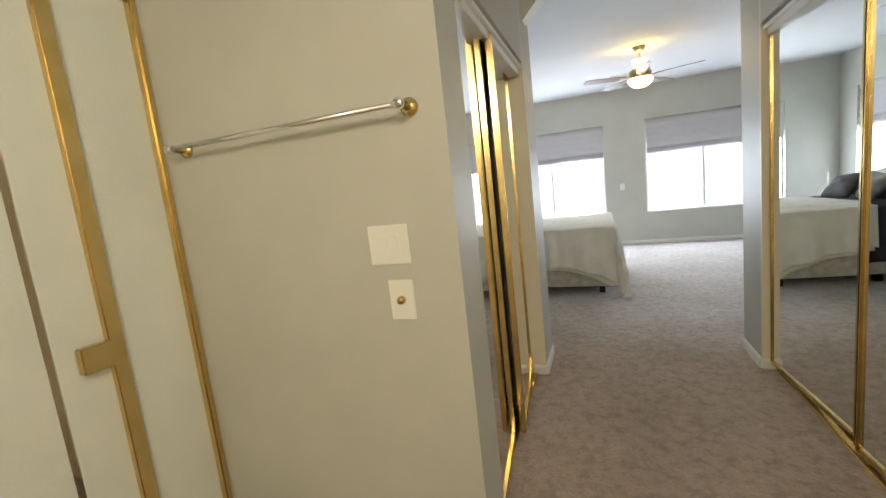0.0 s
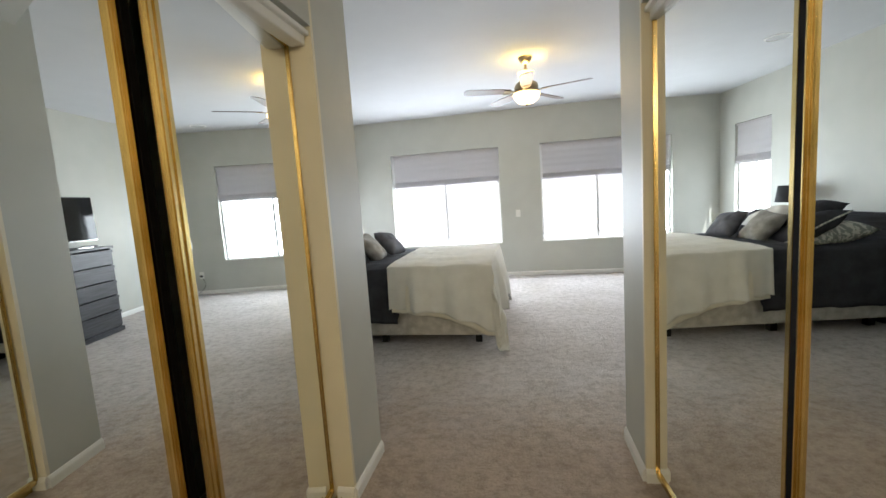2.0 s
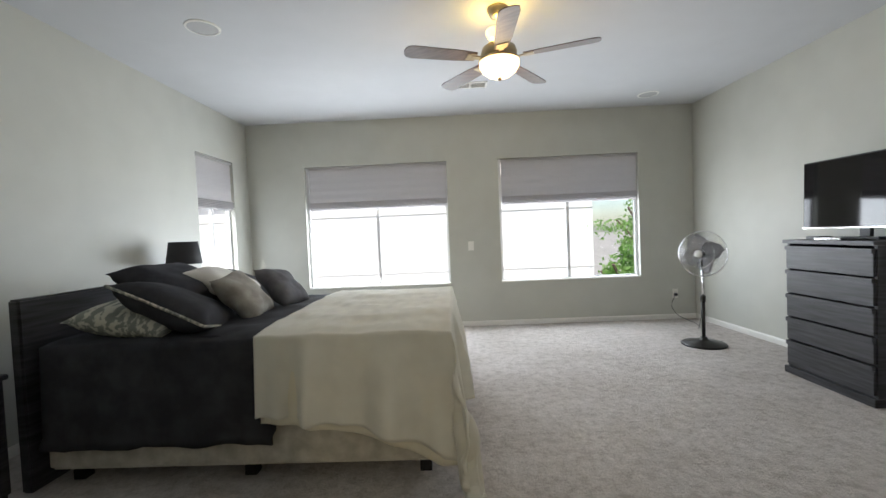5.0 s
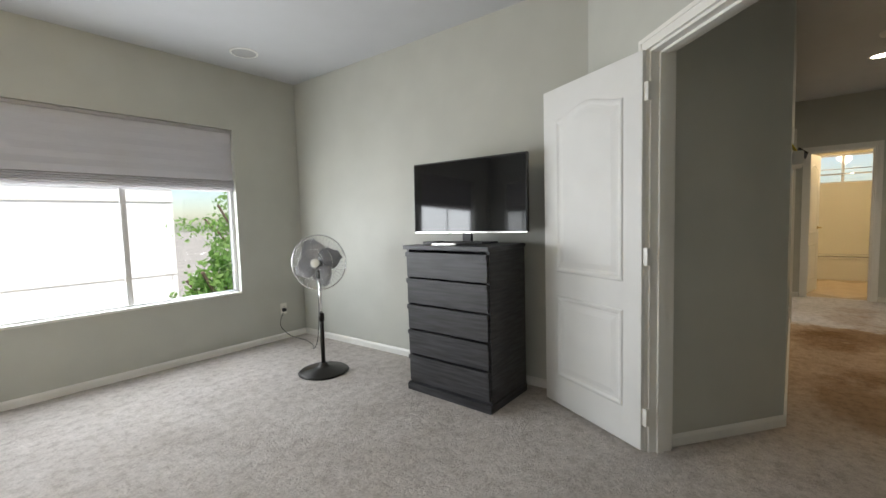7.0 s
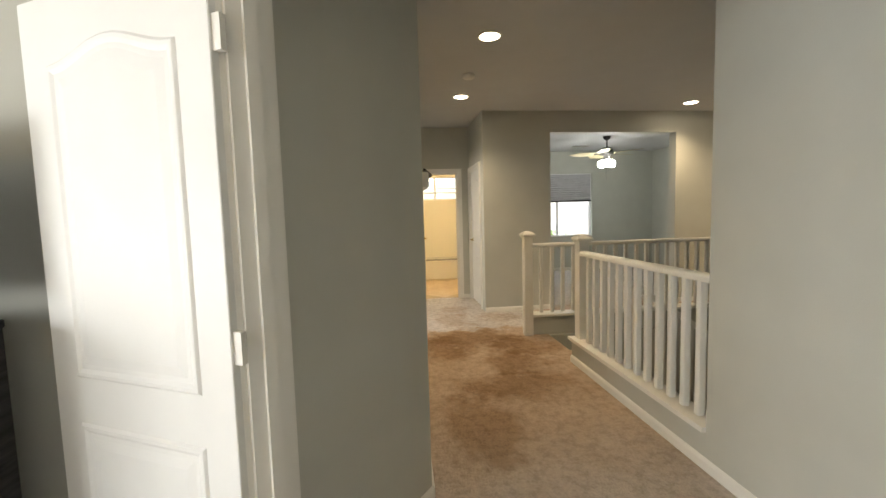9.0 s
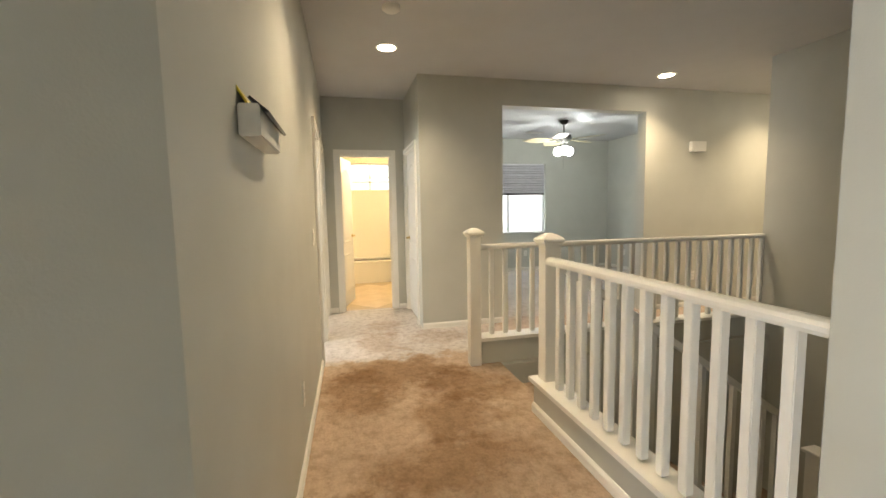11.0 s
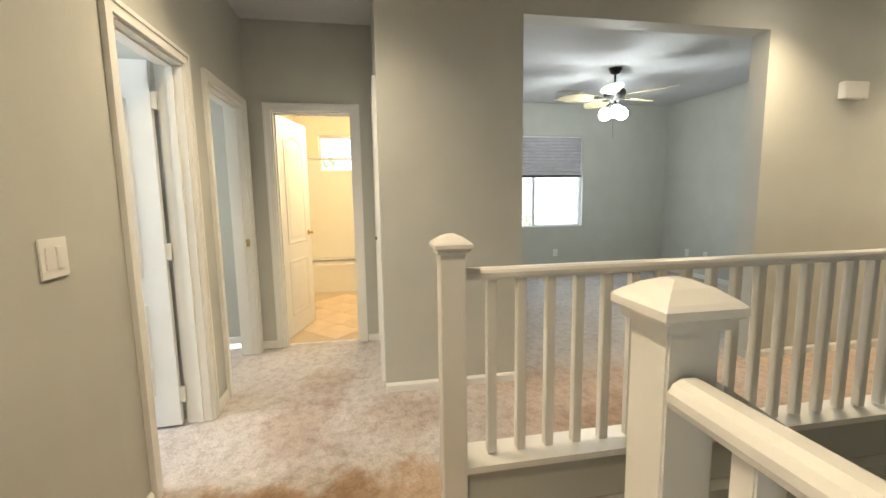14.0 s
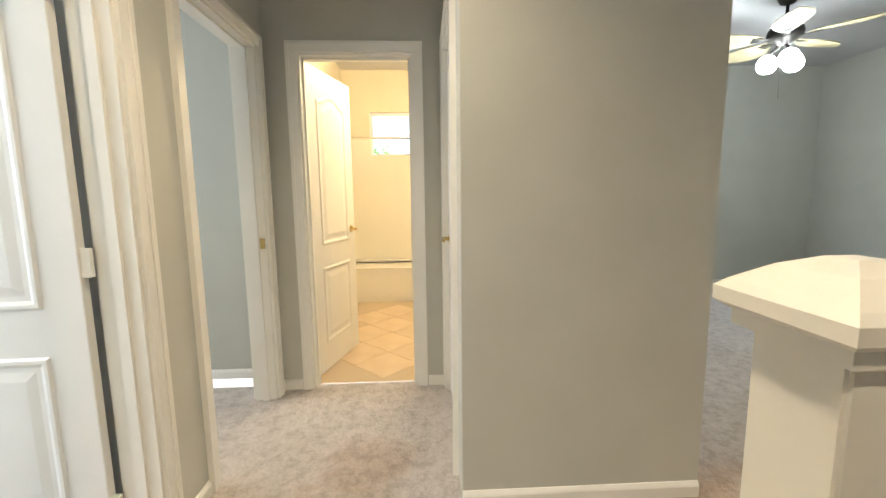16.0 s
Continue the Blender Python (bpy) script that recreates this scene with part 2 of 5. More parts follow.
def tube(points, r, seg=10, closed=False):
    """A round bar along points."""
    bm = bmesh.new()
    pts = [Vector(p) for p in points]
    rings = []
    n = len(pts)
    for i, p in enumerate(pts):
        a = pts[(i - 1) % n] if (closed or i > 0) else p
        b = pts[(i + 1) % n] if (closed or i < n - 1) else p
        q = (b - a).normalized().to_track_quat("Z", "Y")
        rings.append([bm.verts.new(p + q @ Vector((r * math.cos(2 * math.pi * k / seg), r * math.sin(2 * math.pi * k / seg), 0))) for k in range(seg)])
    pairs = list(zip(rings, rings[1:])) + ([(rings[-1], rings[0])] if closed else [])
    for a, b in pairs:
        best = min(range(seg), key=lambda s: (a[0].co - b[s].co).length)
        for k in range(seg):
            bm.faces.new((a[k], a[(k + 1) % seg], b[(k + 1 + best) % seg], b[(k + best) % seg]))
    if not closed:
        bm.faces.new(rings[0][::-1])
        bm.faces.new(rings[-1])
    return bm


def prism(outline, depth, m=None):
    """An outline of (x, z) pairs, pushed along y by depth."""
    bm = bmesh.new()
    a = [bm.verts.new((x, 0, z)) for x, z in outline]
    b = [bm.verts.new((x, depth, z)) for x, z in outline]
    n = len(a)
    bm.faces.new(a)
    bm.faces.new(b[::-1])
    for i in range(n):
        bm.faces.new((a[i], b[i], b[(i + 1) % n], a[(i + 1) % n]))
    if m is not None:
        bmesh.ops.transform(bm, matrix=m, verts=bm.verts)
    return bm


def frame_at(p0, p1, z=0.0):
    """A frame whose x runs from p0 to p1, y points to the left of it."""
    a = math.degrees(math.atan2(p1[1] - p0[1], p1[0] - p0[0]))
    return pose(p0[0], p0[1], z, 0, 0, a)


CH = 2.743


def wall(name, p0, p1, holes=(), th=0.12, z0=0.0, z1=CH, material=None):
    """The room lies left of the way from p0 to p1; the wall's body right of it. holes: (s0, s1, z0, z1)."""
    length = math.hypot(p1[0] - p0[0], p1[1] - p0[1])
    bm = bmesh.new()
    s = 0.0
    for a, b, c, d in sorted(holes):
        if a > s:
            box(bm, s, a, -th, 0, z0, z1)
        if c > z0:
            box(bm, a, b, -th, 0, z0, c)
        if d < z1:
            box(bm, a, b, -th, 0, d, z1)
        s = b
    if length > s:
        box(bm, s, length, -th, 0, z0, z1)
    bmesh.ops.remove_doubles(bm, verts=bm.verts, dist=1e-5)
    ob = mesh_ob(name, bm, material or PAINT)
    ob.matrix_world = frame_at(p0, p1)
    return tagged(ob, kind="structure")


def baseboard(p0, p1, h=0.064, t=0.014, z=0.0):
    length = math.hypot(p1[0] - p0[0], p1[1] - p0[1])
    bm = prism([(0, 0.001), (t, 0.001), (t, h - 0.018), (t * 0.75, h - 0.010), (t * 0.45, h - 0.003), (t * 0.3, h), (0, h)], length)
    bmesh.ops.transform(bm, matrix=pose(0, 0, 0, 0, 0, -90), verts=bm.verts)
    bmesh.ops.transform(bm, matrix=Matrix.Diagonal((1, -1, 1, 1)), verts=bm.verts)
    ob = mesh_ob("baseboard", bm, TRIM)
    ob.matrix_world = frame_at(p0, p1, z)
    return tagged(ob, kind="structure")


def casing(name, p0, p1, s0, s1, top, w=0.06, t=0.018, depth=0.12, both=True, stop=True):
    """Door lining and architrave round an opening in a wall from p0 to p1."""
    root = new(name)
    root.matrix_world = frame_at(p0, p1)
    tagged(root, kind="structure")
    j = 0.02
    for nm, b in (("jamb", (s0, s0 + j, -depth - 0.002, 0.002, 0.001, top)), ("jamb", (s1 - j, s1, -depth - 0.002, 0.002, 0.001, top)), ("head_jamb", (s0 + j, s1 - j, -depth - 0.002, 0.002, top - j, top))):
        part(nm, cubes(b), TRIM, root)
    for side in ((1, -1) if both else (1,)):
        y0, y1 = (0.0, t) if side > 0 else (-depth - t, -depth)
        f0, f1 = (t, t + 0.006) if side > 0 else (-depth - t - 0.006, -depth - t)
        for nm, a, b in (("architrave", s0 - w + 0.006, s0 + 0.006), ("architrave", s1 - 0.006, s1 + w - 0.006)):
            bm = cubes((a, b, y0, y1, 0.001, top + w - 0.006))
            edge = (a, a + 0.02) if a < s0 else (b - 0.02, b)
            box(bm, edge[0], edge[1], f0, f1, 0.001, top + w - 0.006)
            part(nm, bm, TRIM, root)
        bm = cubes((s0 + 0.006, s1 - 0.006, y0, y1, top - 0.006, top + w - 0.006))
        box(bm, s0 - w + 0.026, s1 + w - 0.026, f0, f1, top + w - 0.026, top + w - 0.006)
        part("architrave", bm, TRIM, root)
    if stop:
        part("door_stop", cubes((s0 + j, s0 + j + 0.012, -0.075, -0.04, 0.001, top - j), (s1 - j - 0.012, s1 - j, -0.075, -0.04, 0.001, top - j), (s0 + j, s1 - j, -0.075, -0.04, top - j - 0.012, top - j)), TRIM, root)
    return root


def door_leaf(name, hinge, angle, width, height=2.02, label="", flip=1, lever=True, metal=None):
    """A moulded two-panel door leaf from its hinge, along the angle in degrees, arched upper panel."""
    th = 0.035
    root = thing(name, pose(hinge[0], hinge[1], 0.012, 0, 0, angle), label, "door")
    bm = bmesh.new()
    box(bm, 0, width, -th / 2, th / 2, 0, height)
    part("slab", bm, DOORP, root, bevel=0.002)
    m = 0.115
    x0, x1 = m, width - m
    rails = [(0.19, 0.72), (0.87, height - 0.14)]
    for i, (a, b) in enumerate(rails):
        arch = i == 1

        def ring(inset):
            pts = [(x0 + inset, a + inset), (x1 - inset, a + inset)]
            if arch:
                n = 14
                for k in range(n + 1):
                    u = k / n
                    x = (x1 - inset) + (x0 - x1 + 2 * inset) * u
                    s = math.sin(math.pi * u)
                    pts.append((x, b - inset - 0.055 + 0.055 * s * s))
            else:
                pts += [(x1 - inset, b - inset), (x0 + inset, b - inset)]
            return pts
        for side in (1, -1):
            bm = bmesh.new()
            y = side * th / 2
            steps = [(0.0, y + side * 0.0005), (0.008, y + side * 0.007), (0.018, y + side * 0.007), (0.030, y + side * 0.0012), (0.045, y + side * 0.0012), (0.075, y + side * 0.006)]
            loops = [[bm.verts.new((px, yy, pz)) for px, pz in ring(ins)] for ins, yy in steps]
            for p, q in zip(loops, loops[1:]):
                for k in range(len(p)):
                    bm.faces.new((p[k], p[(k + 1) % len(p)], q[(k + 1) % len(q)], q[k]))
            bm.faces.new(loops[-1])
            part("raised_panel", bm, DOORP, root)
    for z in (0.18, height / 2, height - 0.2):
        part("hinge", cubes((-0.026, 0.004, -0.009, 0.009, z - 0.045, z + 0.045)), metal or TRIM, root)
    if lever:
        for side in (1, -1):
            bm = lathe([(0.026, 0), (0.026, 0.006), (0.011, 0.010), (0.011, 0.045)], 16)
            bmesh.ops.transform(bm, matrix=pose(width - 0.065, side * th / 2, 0.95, -90 * side), verts=bm.verts)
            h = box(bm, width - 0.165, width - 0.055, side * (th / 2 + 0.04) - 0.007, side * (th / 2 + 0.04) + 0.007, 0.942, 0.958)
            part("lever_handle", bm, GOLD, root, "polished brass lever handle")
    return root

# ---- floors and ceilings ----
def slab(name, outline, z0, z1, material):
    bm = bmesh.new()
    lo = [bm.verts.new((x, y, z0)) for x, y in outline]
    hi = [bm.verts.new((x, y, z1)) for x, y in outline]
    bm.faces.new(lo[::-1])
    bm.faces.new(hi)
    n = len(lo)
    for i in range(n):
        bm.faces.new((lo[i], lo[(i + 1) % n], hi[(i + 1) % n], hi[i]))
    return tagged(mesh_ob(name, bm, material), kind="structure")


SY, NY, EX, STX, STS = 1.87, 3.25, 8.293, 7.12, -1.22
slab("floor", [(-1.8, -3.3), (4.40, -3.3), (4.40, 7.7), (-1.8, 7.7)], -0.25, 0.0, CARPET)
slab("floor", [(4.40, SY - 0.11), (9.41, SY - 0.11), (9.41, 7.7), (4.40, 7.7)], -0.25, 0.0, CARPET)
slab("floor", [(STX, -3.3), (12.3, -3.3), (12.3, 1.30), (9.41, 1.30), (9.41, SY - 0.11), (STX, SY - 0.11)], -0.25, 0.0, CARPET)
slab("floor", [(4.40, -3.3), (STX, -3.3), (STX, STS), (4.40, STS)], -0.25, 0.0, CARPET)
slab("ceiling", [(-1.8, -3.3), (12.6, -3.3), (12.6, 7.7), (-1.8, 7.7)], CH, CH + 0.2, CEIL)

# ---- walls of the bedroom ----
WT = 0.14
W1 = (-0.82, 1.045, 0.56, 2.16)
W2 = (1.71, 3.50, 0.56, 2.16)
W3 = (6.38, 7.12, 0.56, 2.20)
WX, WN, WE, WEN = -1.57, 7.486, 4.333, 4.19
wall("wall_north", (WEN, WN), (WX, WN), [(WEN - W2[1], WEN - W2[0], W2[2], W2[3]), (WEN - W1[1], WEN - W1[0], W1[2], W1[3])], th=WT)
wall("wall_west", (WX, WN + WT), (WX, 2.42), [(WN + WT - W3[1], WN + WT - W3[0], W3[2], W3[3])], th=WT)
wall("wall_east", (WE, 4.32), (WEN, WN + WT), th=WT)
D0, D1 = (2.653, 2.64), (WE, 4.32)
DL = math.hypot(D1[0] - D0[0], D1[1] - D0[1])
DH = (DL - 1.99, DL - 0.66)
wall("wall_diagonal", D0, D1, [(*DH, 0, 2.04)], th=0.12)
wall("wall_south", (1.96, 2.64), (2.653, 2.64), th=0.12)
wall("wall_south_west", (WX - WT, 2.42), (0.43, 2.42), th=0.12)

# ---- closet passage ----
LX, RX = 0.55, 1.855
ML, MR = 0.46, 1.95


def block(name, x0, x1, y0, y1, z0, z1, material=None):
    return tagged(mesh_ob(name, cubes((x0, x1, y0, y1, z0, z1)), material or PAINT), kind="structure")


block("pier", 0.43, LX, 2.065, 2.42, 0, CH)
block("closet_jamb", 0.43, LX, 2.045, 2.065, 0, CH, CREAM)
block("pier", RX, 1.96, 2.305, 2.64, 0, CH)
block("closet_jamb", RX, 1.96, 2.285, 2.305, 0, CH, CREAM)
block("pier", 0.43, LX, 0.48, 0.69, 0, CH)
block("pier", RX, 1.96, 0.30, 0.62, 0, CH)
block("wall_over_closet", 0.43, LX, 0.69, 2.045, 2.06, CH)
block("wall_over_closet", RX, 1.96, 0.62, 2.285, 2.06, CH)
wall("closet_back", (-0.22, 2.30), (-0.22, 0.60), th=0.1)
wall("closet_back", (2.60, 0.5), (2.60, 2.52), th=0.1)
block("closet_side", 1.96, 2.60, 0.32, 0.42, 0, CH)
tw = mesh_ob("wall_towel", cubes((-0.66, 0.43, 0.48, 0.60, 0, CH)), PAINT)
tagged(tw, kind="structure")

# opening with clipped upper corners between closet passage and bedroom
bm = prism([(LX, 2.36), (LX, CH), (RX, CH), (RX, 2.36), (RX - 0.20, 2.56), (LX + 0.20, 2.56)], 0.12)
for v in bm.verts:
    if v.co.x > 1.5:
        v.co.y += 0.22
ob = mesh_ob("header", bm, PAINT)
ob.location = (0, 2.20, 0)
tagged(ob, kind="structure")

# ---- bathroom behind the walk ----
wall("wall_bath_south", (-2.4, -3.0), (3.0, -3.0), material=CREAM)
wall("wall_bath_west", (-2.4, 0.6), (-2.4, -3.0), material=CREAM)
wall("wall_bath_east", (1.96, -3.0), (1.96, 0.30), material=CREAM)
slab("floor", [(-2.5, -3.3), (-1.8, -3.3), (-1.8, 0.7), (-2.5, 0.7)], -0.25, 0.0, CARPET)
slab("ceiling", [(-2.5, -3.3), (-1.8, -3.3), (-1.8, 0.7), (-2.5, 0.7)], CH, CH + 0.2, CEIL)
block("wall_shower_back", -2.4, -0.66, 0.48, 0.60, 0, CH, CREAM)

# ---- hall ----
HE, CY = 9.357, 2.212
NX, NZ = 4.60, 3.30
wall("wall_nib", (NX, NZ), (3.955, 3.79), th=0.12)
LN = HE - 4.66
wall("wall_hall_north_west", (7.30, NY), (NX + 0.003, NZ + 0.001), th=0.12)
wall("wall_hall_north", (HE, NY), (7.30, NY), [(HE - 9.24, HE - 8.48, 0, 2.04), (HE - 8.16, HE - 7.50, 0, 2.04)], th=0.12)
wall("wall_hall_south", (3.60, SY), (4.60, SY), th=0.12)
wall("wall_hall_angle", (3.025, 2.835), (3.60, SY), th=0.12)
wall("wall_hall_east", (EX, -3.0), (EX, CY), [(-0.60 + 3.0, 1.263 + 3.0, 0, 2.455)], th=0.15)
wall("wall_hall_closet", (EX + 0.15, CY), (HE, CY), [(0.08, 0.84, 0, 2.04)], th=0.12)
wall("wall_hall_end", (HE, CY - 0.12), (HE, NY + 0.12), [(2.39 - CY + 0.12, 3.065 - CY + 0.12, 0, 2.04)], th=0.12)
wall("wall_stair_south", (STX + 0.06, STS), (4.28, STS), th=0.12, z0=-2.8)
wall("wall_hall_return", (STX + 0.06, STS - 0.12), (STX + 0.06, -3.0), th=0.12)
wall("wall_hall_south_end", (STX + 0.06, -3.0), (EX + 0.15, -3.0), th=0.12)
wall("wall_stair_west", (4.44, SY - 0.12), (4.44, STS), th=0.12, z0=-2.8)
wall("wall_stair_north", (STX - 0.06, SY - 0.12), (4.28, SY - 0.12), th=0.10, z0=-2.8, z1=-0.251)
block("wall_stair_lining", 4.44, 6.13, SY - 0.118, SY - 0.112, -0.251, -0.001)
block("wall_stair_east", STX - 0.065, STX - 0.001, STS, SY, -2.8, -0.001)
slab("floor_lower", [(4.2, -1.5), (7.2, -1.5), (7.2, 1.9), (4.2, 1.9)], -2.95, -2.8, CARPET)

# ---- loft room ----
LXE, LYS = 12.0, -2.68
wall("wall_loft_east", (LXE, LYS), (LXE, 1.40), [(-1.18 - LYS, 0.46 - LYS, 0.79, 2.24)], th=0.14)
wall("wall_loft_south", (EX + 0.15, LYS), (LXE + 0.14, LYS), th=0.12)
wall("wall_loft_north", (LXE, 1.40), (EX + 0.15, 1.40), th=0.12)

# ---- hall bathroom ----
BX = 12.2
wall("wall_small_bath_east", (BX, 1.4), (BX, 3.5), [(0.55, 1.60, 1.70, 2.24)], material=CREAM)
wall("wall_small_bath_north", (BX + 0.1, 3.33), (HE + 0.12, 3.33), material=CREAM)
wall("wall_small_bath_south", (HE + 0.12, 1.56), (BX + 0.1, 1.56), th=0.03, material=CREAM)
block("wall_small_bath_west", HE + 0.0005, HE + 0.12, 1.5, CY - 0.121, 0, CH, CREAM)
block("wall_small_bath_lining", HE + 0.1205, HE + 0.128, 1.56, 2.32, 0, CH, CREAM)
block("wall_small_bath_lining", HE + 0.1205, HE + 0.128, 3.13, 3.33, 0, CH, CREAM)
block("wall_small_bath_lining", HE + 0.1205, HE + 0.128, 2.32, 3.13, 2.11, CH, CREAM)

# ---- rooms behind the two side doors ----
wall("wall_room_north", (HE + 0.2, 5.6), (6.6, 5.6))
wall("wall_room_west", (6.6, 5.6), (6.6, 3.37))
wall("wall_room_east", (HE + 0.2, 3.45), (HE + 0.2, 5.6))
# Partition thickened towards the open leaf to keep light out of its hinge gap.
block("wall_room_middle", 8.212, 8.38, 3.37, 5.6, 0, CH)

# ---- railings ----
def railing(name, p0, p1, count, label):
    root = thing(name, frame_at(p0, p1), label, "railing")
    L = math.hypot(p1[0] - p0[0], p1[1] - p0[1])
    prof = [(-0.03, 0), (0.03, 0), (0.034, 0.012), (0.034, 0.026), (0.026, 0.038), (0.012, 0.045), (-0.012, 0.045), (-0.026, 0.038), (-0.034, 0.026), (-0.034, 0.012)]
    bm = prism([(x, z + 0.975) for x, z in prof], L)
    bmesh.ops.transform(bm, matrix=pose(0, 0, 0, 0, 0, -90), verts=bm.verts)
    part("handrail", bm, TRIM, root, smooth=False)
    step = L / (count + 1)
    bar = None
    for i in range(count):
        bm = cubes((-0.019, 0.019, -0.019, 0.019, 0.235, 0.978))
        if bar is None:
            bar = part("baluster", bm, TRIM, root, bevel=0.003)
        else:
            bm.free()
            b = bar.copy()
            scene.collection.objects.link(b)
            bar_i = b
        (bar if i == 0 else bar_i).location = (step * (i + 1), 0, 0)
    return root


def newel(x, y, label):
    root = thing("newel_post", pose(x, y, 0), label, "newel post", "newel posts of the stairwell railing")
    w = 0.047
    part("post", cubes((-w, w, -w, w, 0, 1.09)), TRIM, root, bevel=0.004)
    bm = cubes((-w - 0.012, w + 0.012, -w - 0.012, w + 0.012, 1.09, 1.105))
    part("collar", bm, TRIM, root)
    bm = bmesh.new()
    a, h = 0.071, 0.018
    lv = [[bm.verts.new((sx * r, sy * r, z)) for sx, sy in ((-1, -1), (1, -1), (1, 1), (-1, 1))] for r, z in ((a - 0.01, 1.105), (a, 1.112), (a, 1.126), (a - 0.008, 1.134), (0.038, 1.152), (0.015, 1.162))]
    for p, q in zip(lv, lv[1:]):
        for k in range(4):
            bm.faces.new((p[k], p[(k + 1) % 4], q[(k + 1) % 4], q[k]))
    bm.faces.new(lv[0][::-1])
    bm.faces.new(lv[-1])
    part("cap", bm, TRIM, root)
    return root


RY = SY - 0.055
block("curb_wall", 4.60, 6.24, SY - 0.11, SY, 0, 0.20)
block("curb_cap", 4.60, 6.27, SY - 0.135, SY + 0.025, 0.20, 0.228, TRIM)
block("curb_wall", STX + 0.001, STX + 0.12, STS, 1.95, 0, 0.20)
block("curb_cap", STX - 0.025, STX + 0.145, STS, 1.95, 0.20, 0.228, TRIM)
newel(6.19, RY - 0.02, "cream painted square newel post with pyramid cap at the stair head")
newel(STX + 0.01, 1.985, "cream painted square newel post with pyramid cap facing the hall wall")
railing("stair_railing", (4.60, RY), (6.13, RY), 12, "cream painted railing with square balusters on the stairwell's low curb")
railing("stair_railing", (STX + 0.06, 1.94), (STX + 0.06, STS), 24, "cream painted railing with square balusters on the loft side curb")

# ---- stairs ----
SX0, SX1, SYT = 6.25, STX - 0.07, SY - 0.13
stairs = thing("staircase", pose(0, 0, 0), "carpeted staircase going down between painted walls", "staircase")
for i in range(8):
    part("step", cubes((SX0, SX1, SYT - 0.27 * (i + 1), SYT - 0.27 * i + 0.02, -1.9, -0.18 * (i + 1))), CARPET, stairs)
part("landing", cubes((4.45, SX1, STS + 0.01, SYT - 0.27 * 8, -1.9, -0.18 * 9)), CARPET, stairs)
skirt = prism([(0, -0.30), (0, -0.05), (0.27 * 8, -0.05 - 0.18 * 8), (0.27 * 8, -0.30 - 0.18 * 8)], 0.05)
bmesh.ops.transform(skirt, matrix=pose(SX0, SYT, 0.10, 0, 0, -90), verts=skirt.verts)
part("side_board", skirt, TRIM, stairs)
lr = thing("lower_railing", pose(6.19, 1.72, 0), "white painted sloping railing with square balusters going down the stairs", "railing")
SLOPE = 0.6667
bm = prism([(0, 0.93), (0, 0.985), (2.0, 0.985 - 2.0 * SLOPE), (2.0, 0.93 - 2.0 * SLOPE)], 0.06)
bmesh.ops.transform(bm, matrix=pose(-0.03, 0, 0, 0, 0, -90), verts=bm.verts)
part("handrail", bm, TRIM, lr)
for i in range(14):
    y = 0.14 * (i + 1)
    part("baluster", cubes((-0.018, 0.018, -y - 0.018, -y + 0.018, 0.04 - y * SLOPE, 0.955 - y * SLOPE)), TRIM, lr)
part("post", cubes((-0.05, 0.05, -2.31, -2.21, -1.9, -0.66)), TRIM, lr)
part("cap", cubes((-0.075, 0.075, -2.335, -2.185, -0.66, -0.63)), TRIM, lr, bevel=0.006)

# ---- doors ----
casing("door_1", D0, D1, DH[0], DH[1], 2.04, both=True)
hx, hy = D1[0] - (0.66 + 0.025) * math.sqrt(0.5), D1[1] - (0.66 + 0.025) * math.sqrt(0.5)
door_leaf("bedroom_door", (hx - 0.005, hy + 0.03), 64.0, 0.755, label="white moulded two panel door with arched upper panel, standing wide open", lever=False)
casing("door_2", (HE, NY), (4.66, NY), HE - 8.16, HE - 7.50, 2.04)
d3 = casing("door_3", (HE, NY), (4.66, NY), HE - 9.24, HE - 8.48, 2.04)
part("strike_plate", cubes((HE - 9.221, HE - 9.218, -0.034, -0.006, 0.92, 0.98)), GOLD, d3, "brass strike plate")
casing("door_4", (HE, CY - 0.12), (HE, NY + 0.12), 2.39 - CY + 0.12, 3.065 - CY + 0.12, 2.04)
casing("door_5", (EX + 0.15, CY), (HE, CY), 0.08, 0.84, 2.04, both=False)
door_leaf("side_room_door", (8.120, NY + 0.147), 93, 0.58, label="white moulded two panel door, standing open into the side room")
door_leaf("bathroom_door", (HE + 0.15, 3.075), -15, 0.64, label="white moulded two panel door with brass lever, half open into the bathroom")
door_leaf("closet_door", (EX + 0.26, CY - 0.035), 0, 0.71, label="white moulded closet door with brass lever, closed, by the hall corner")


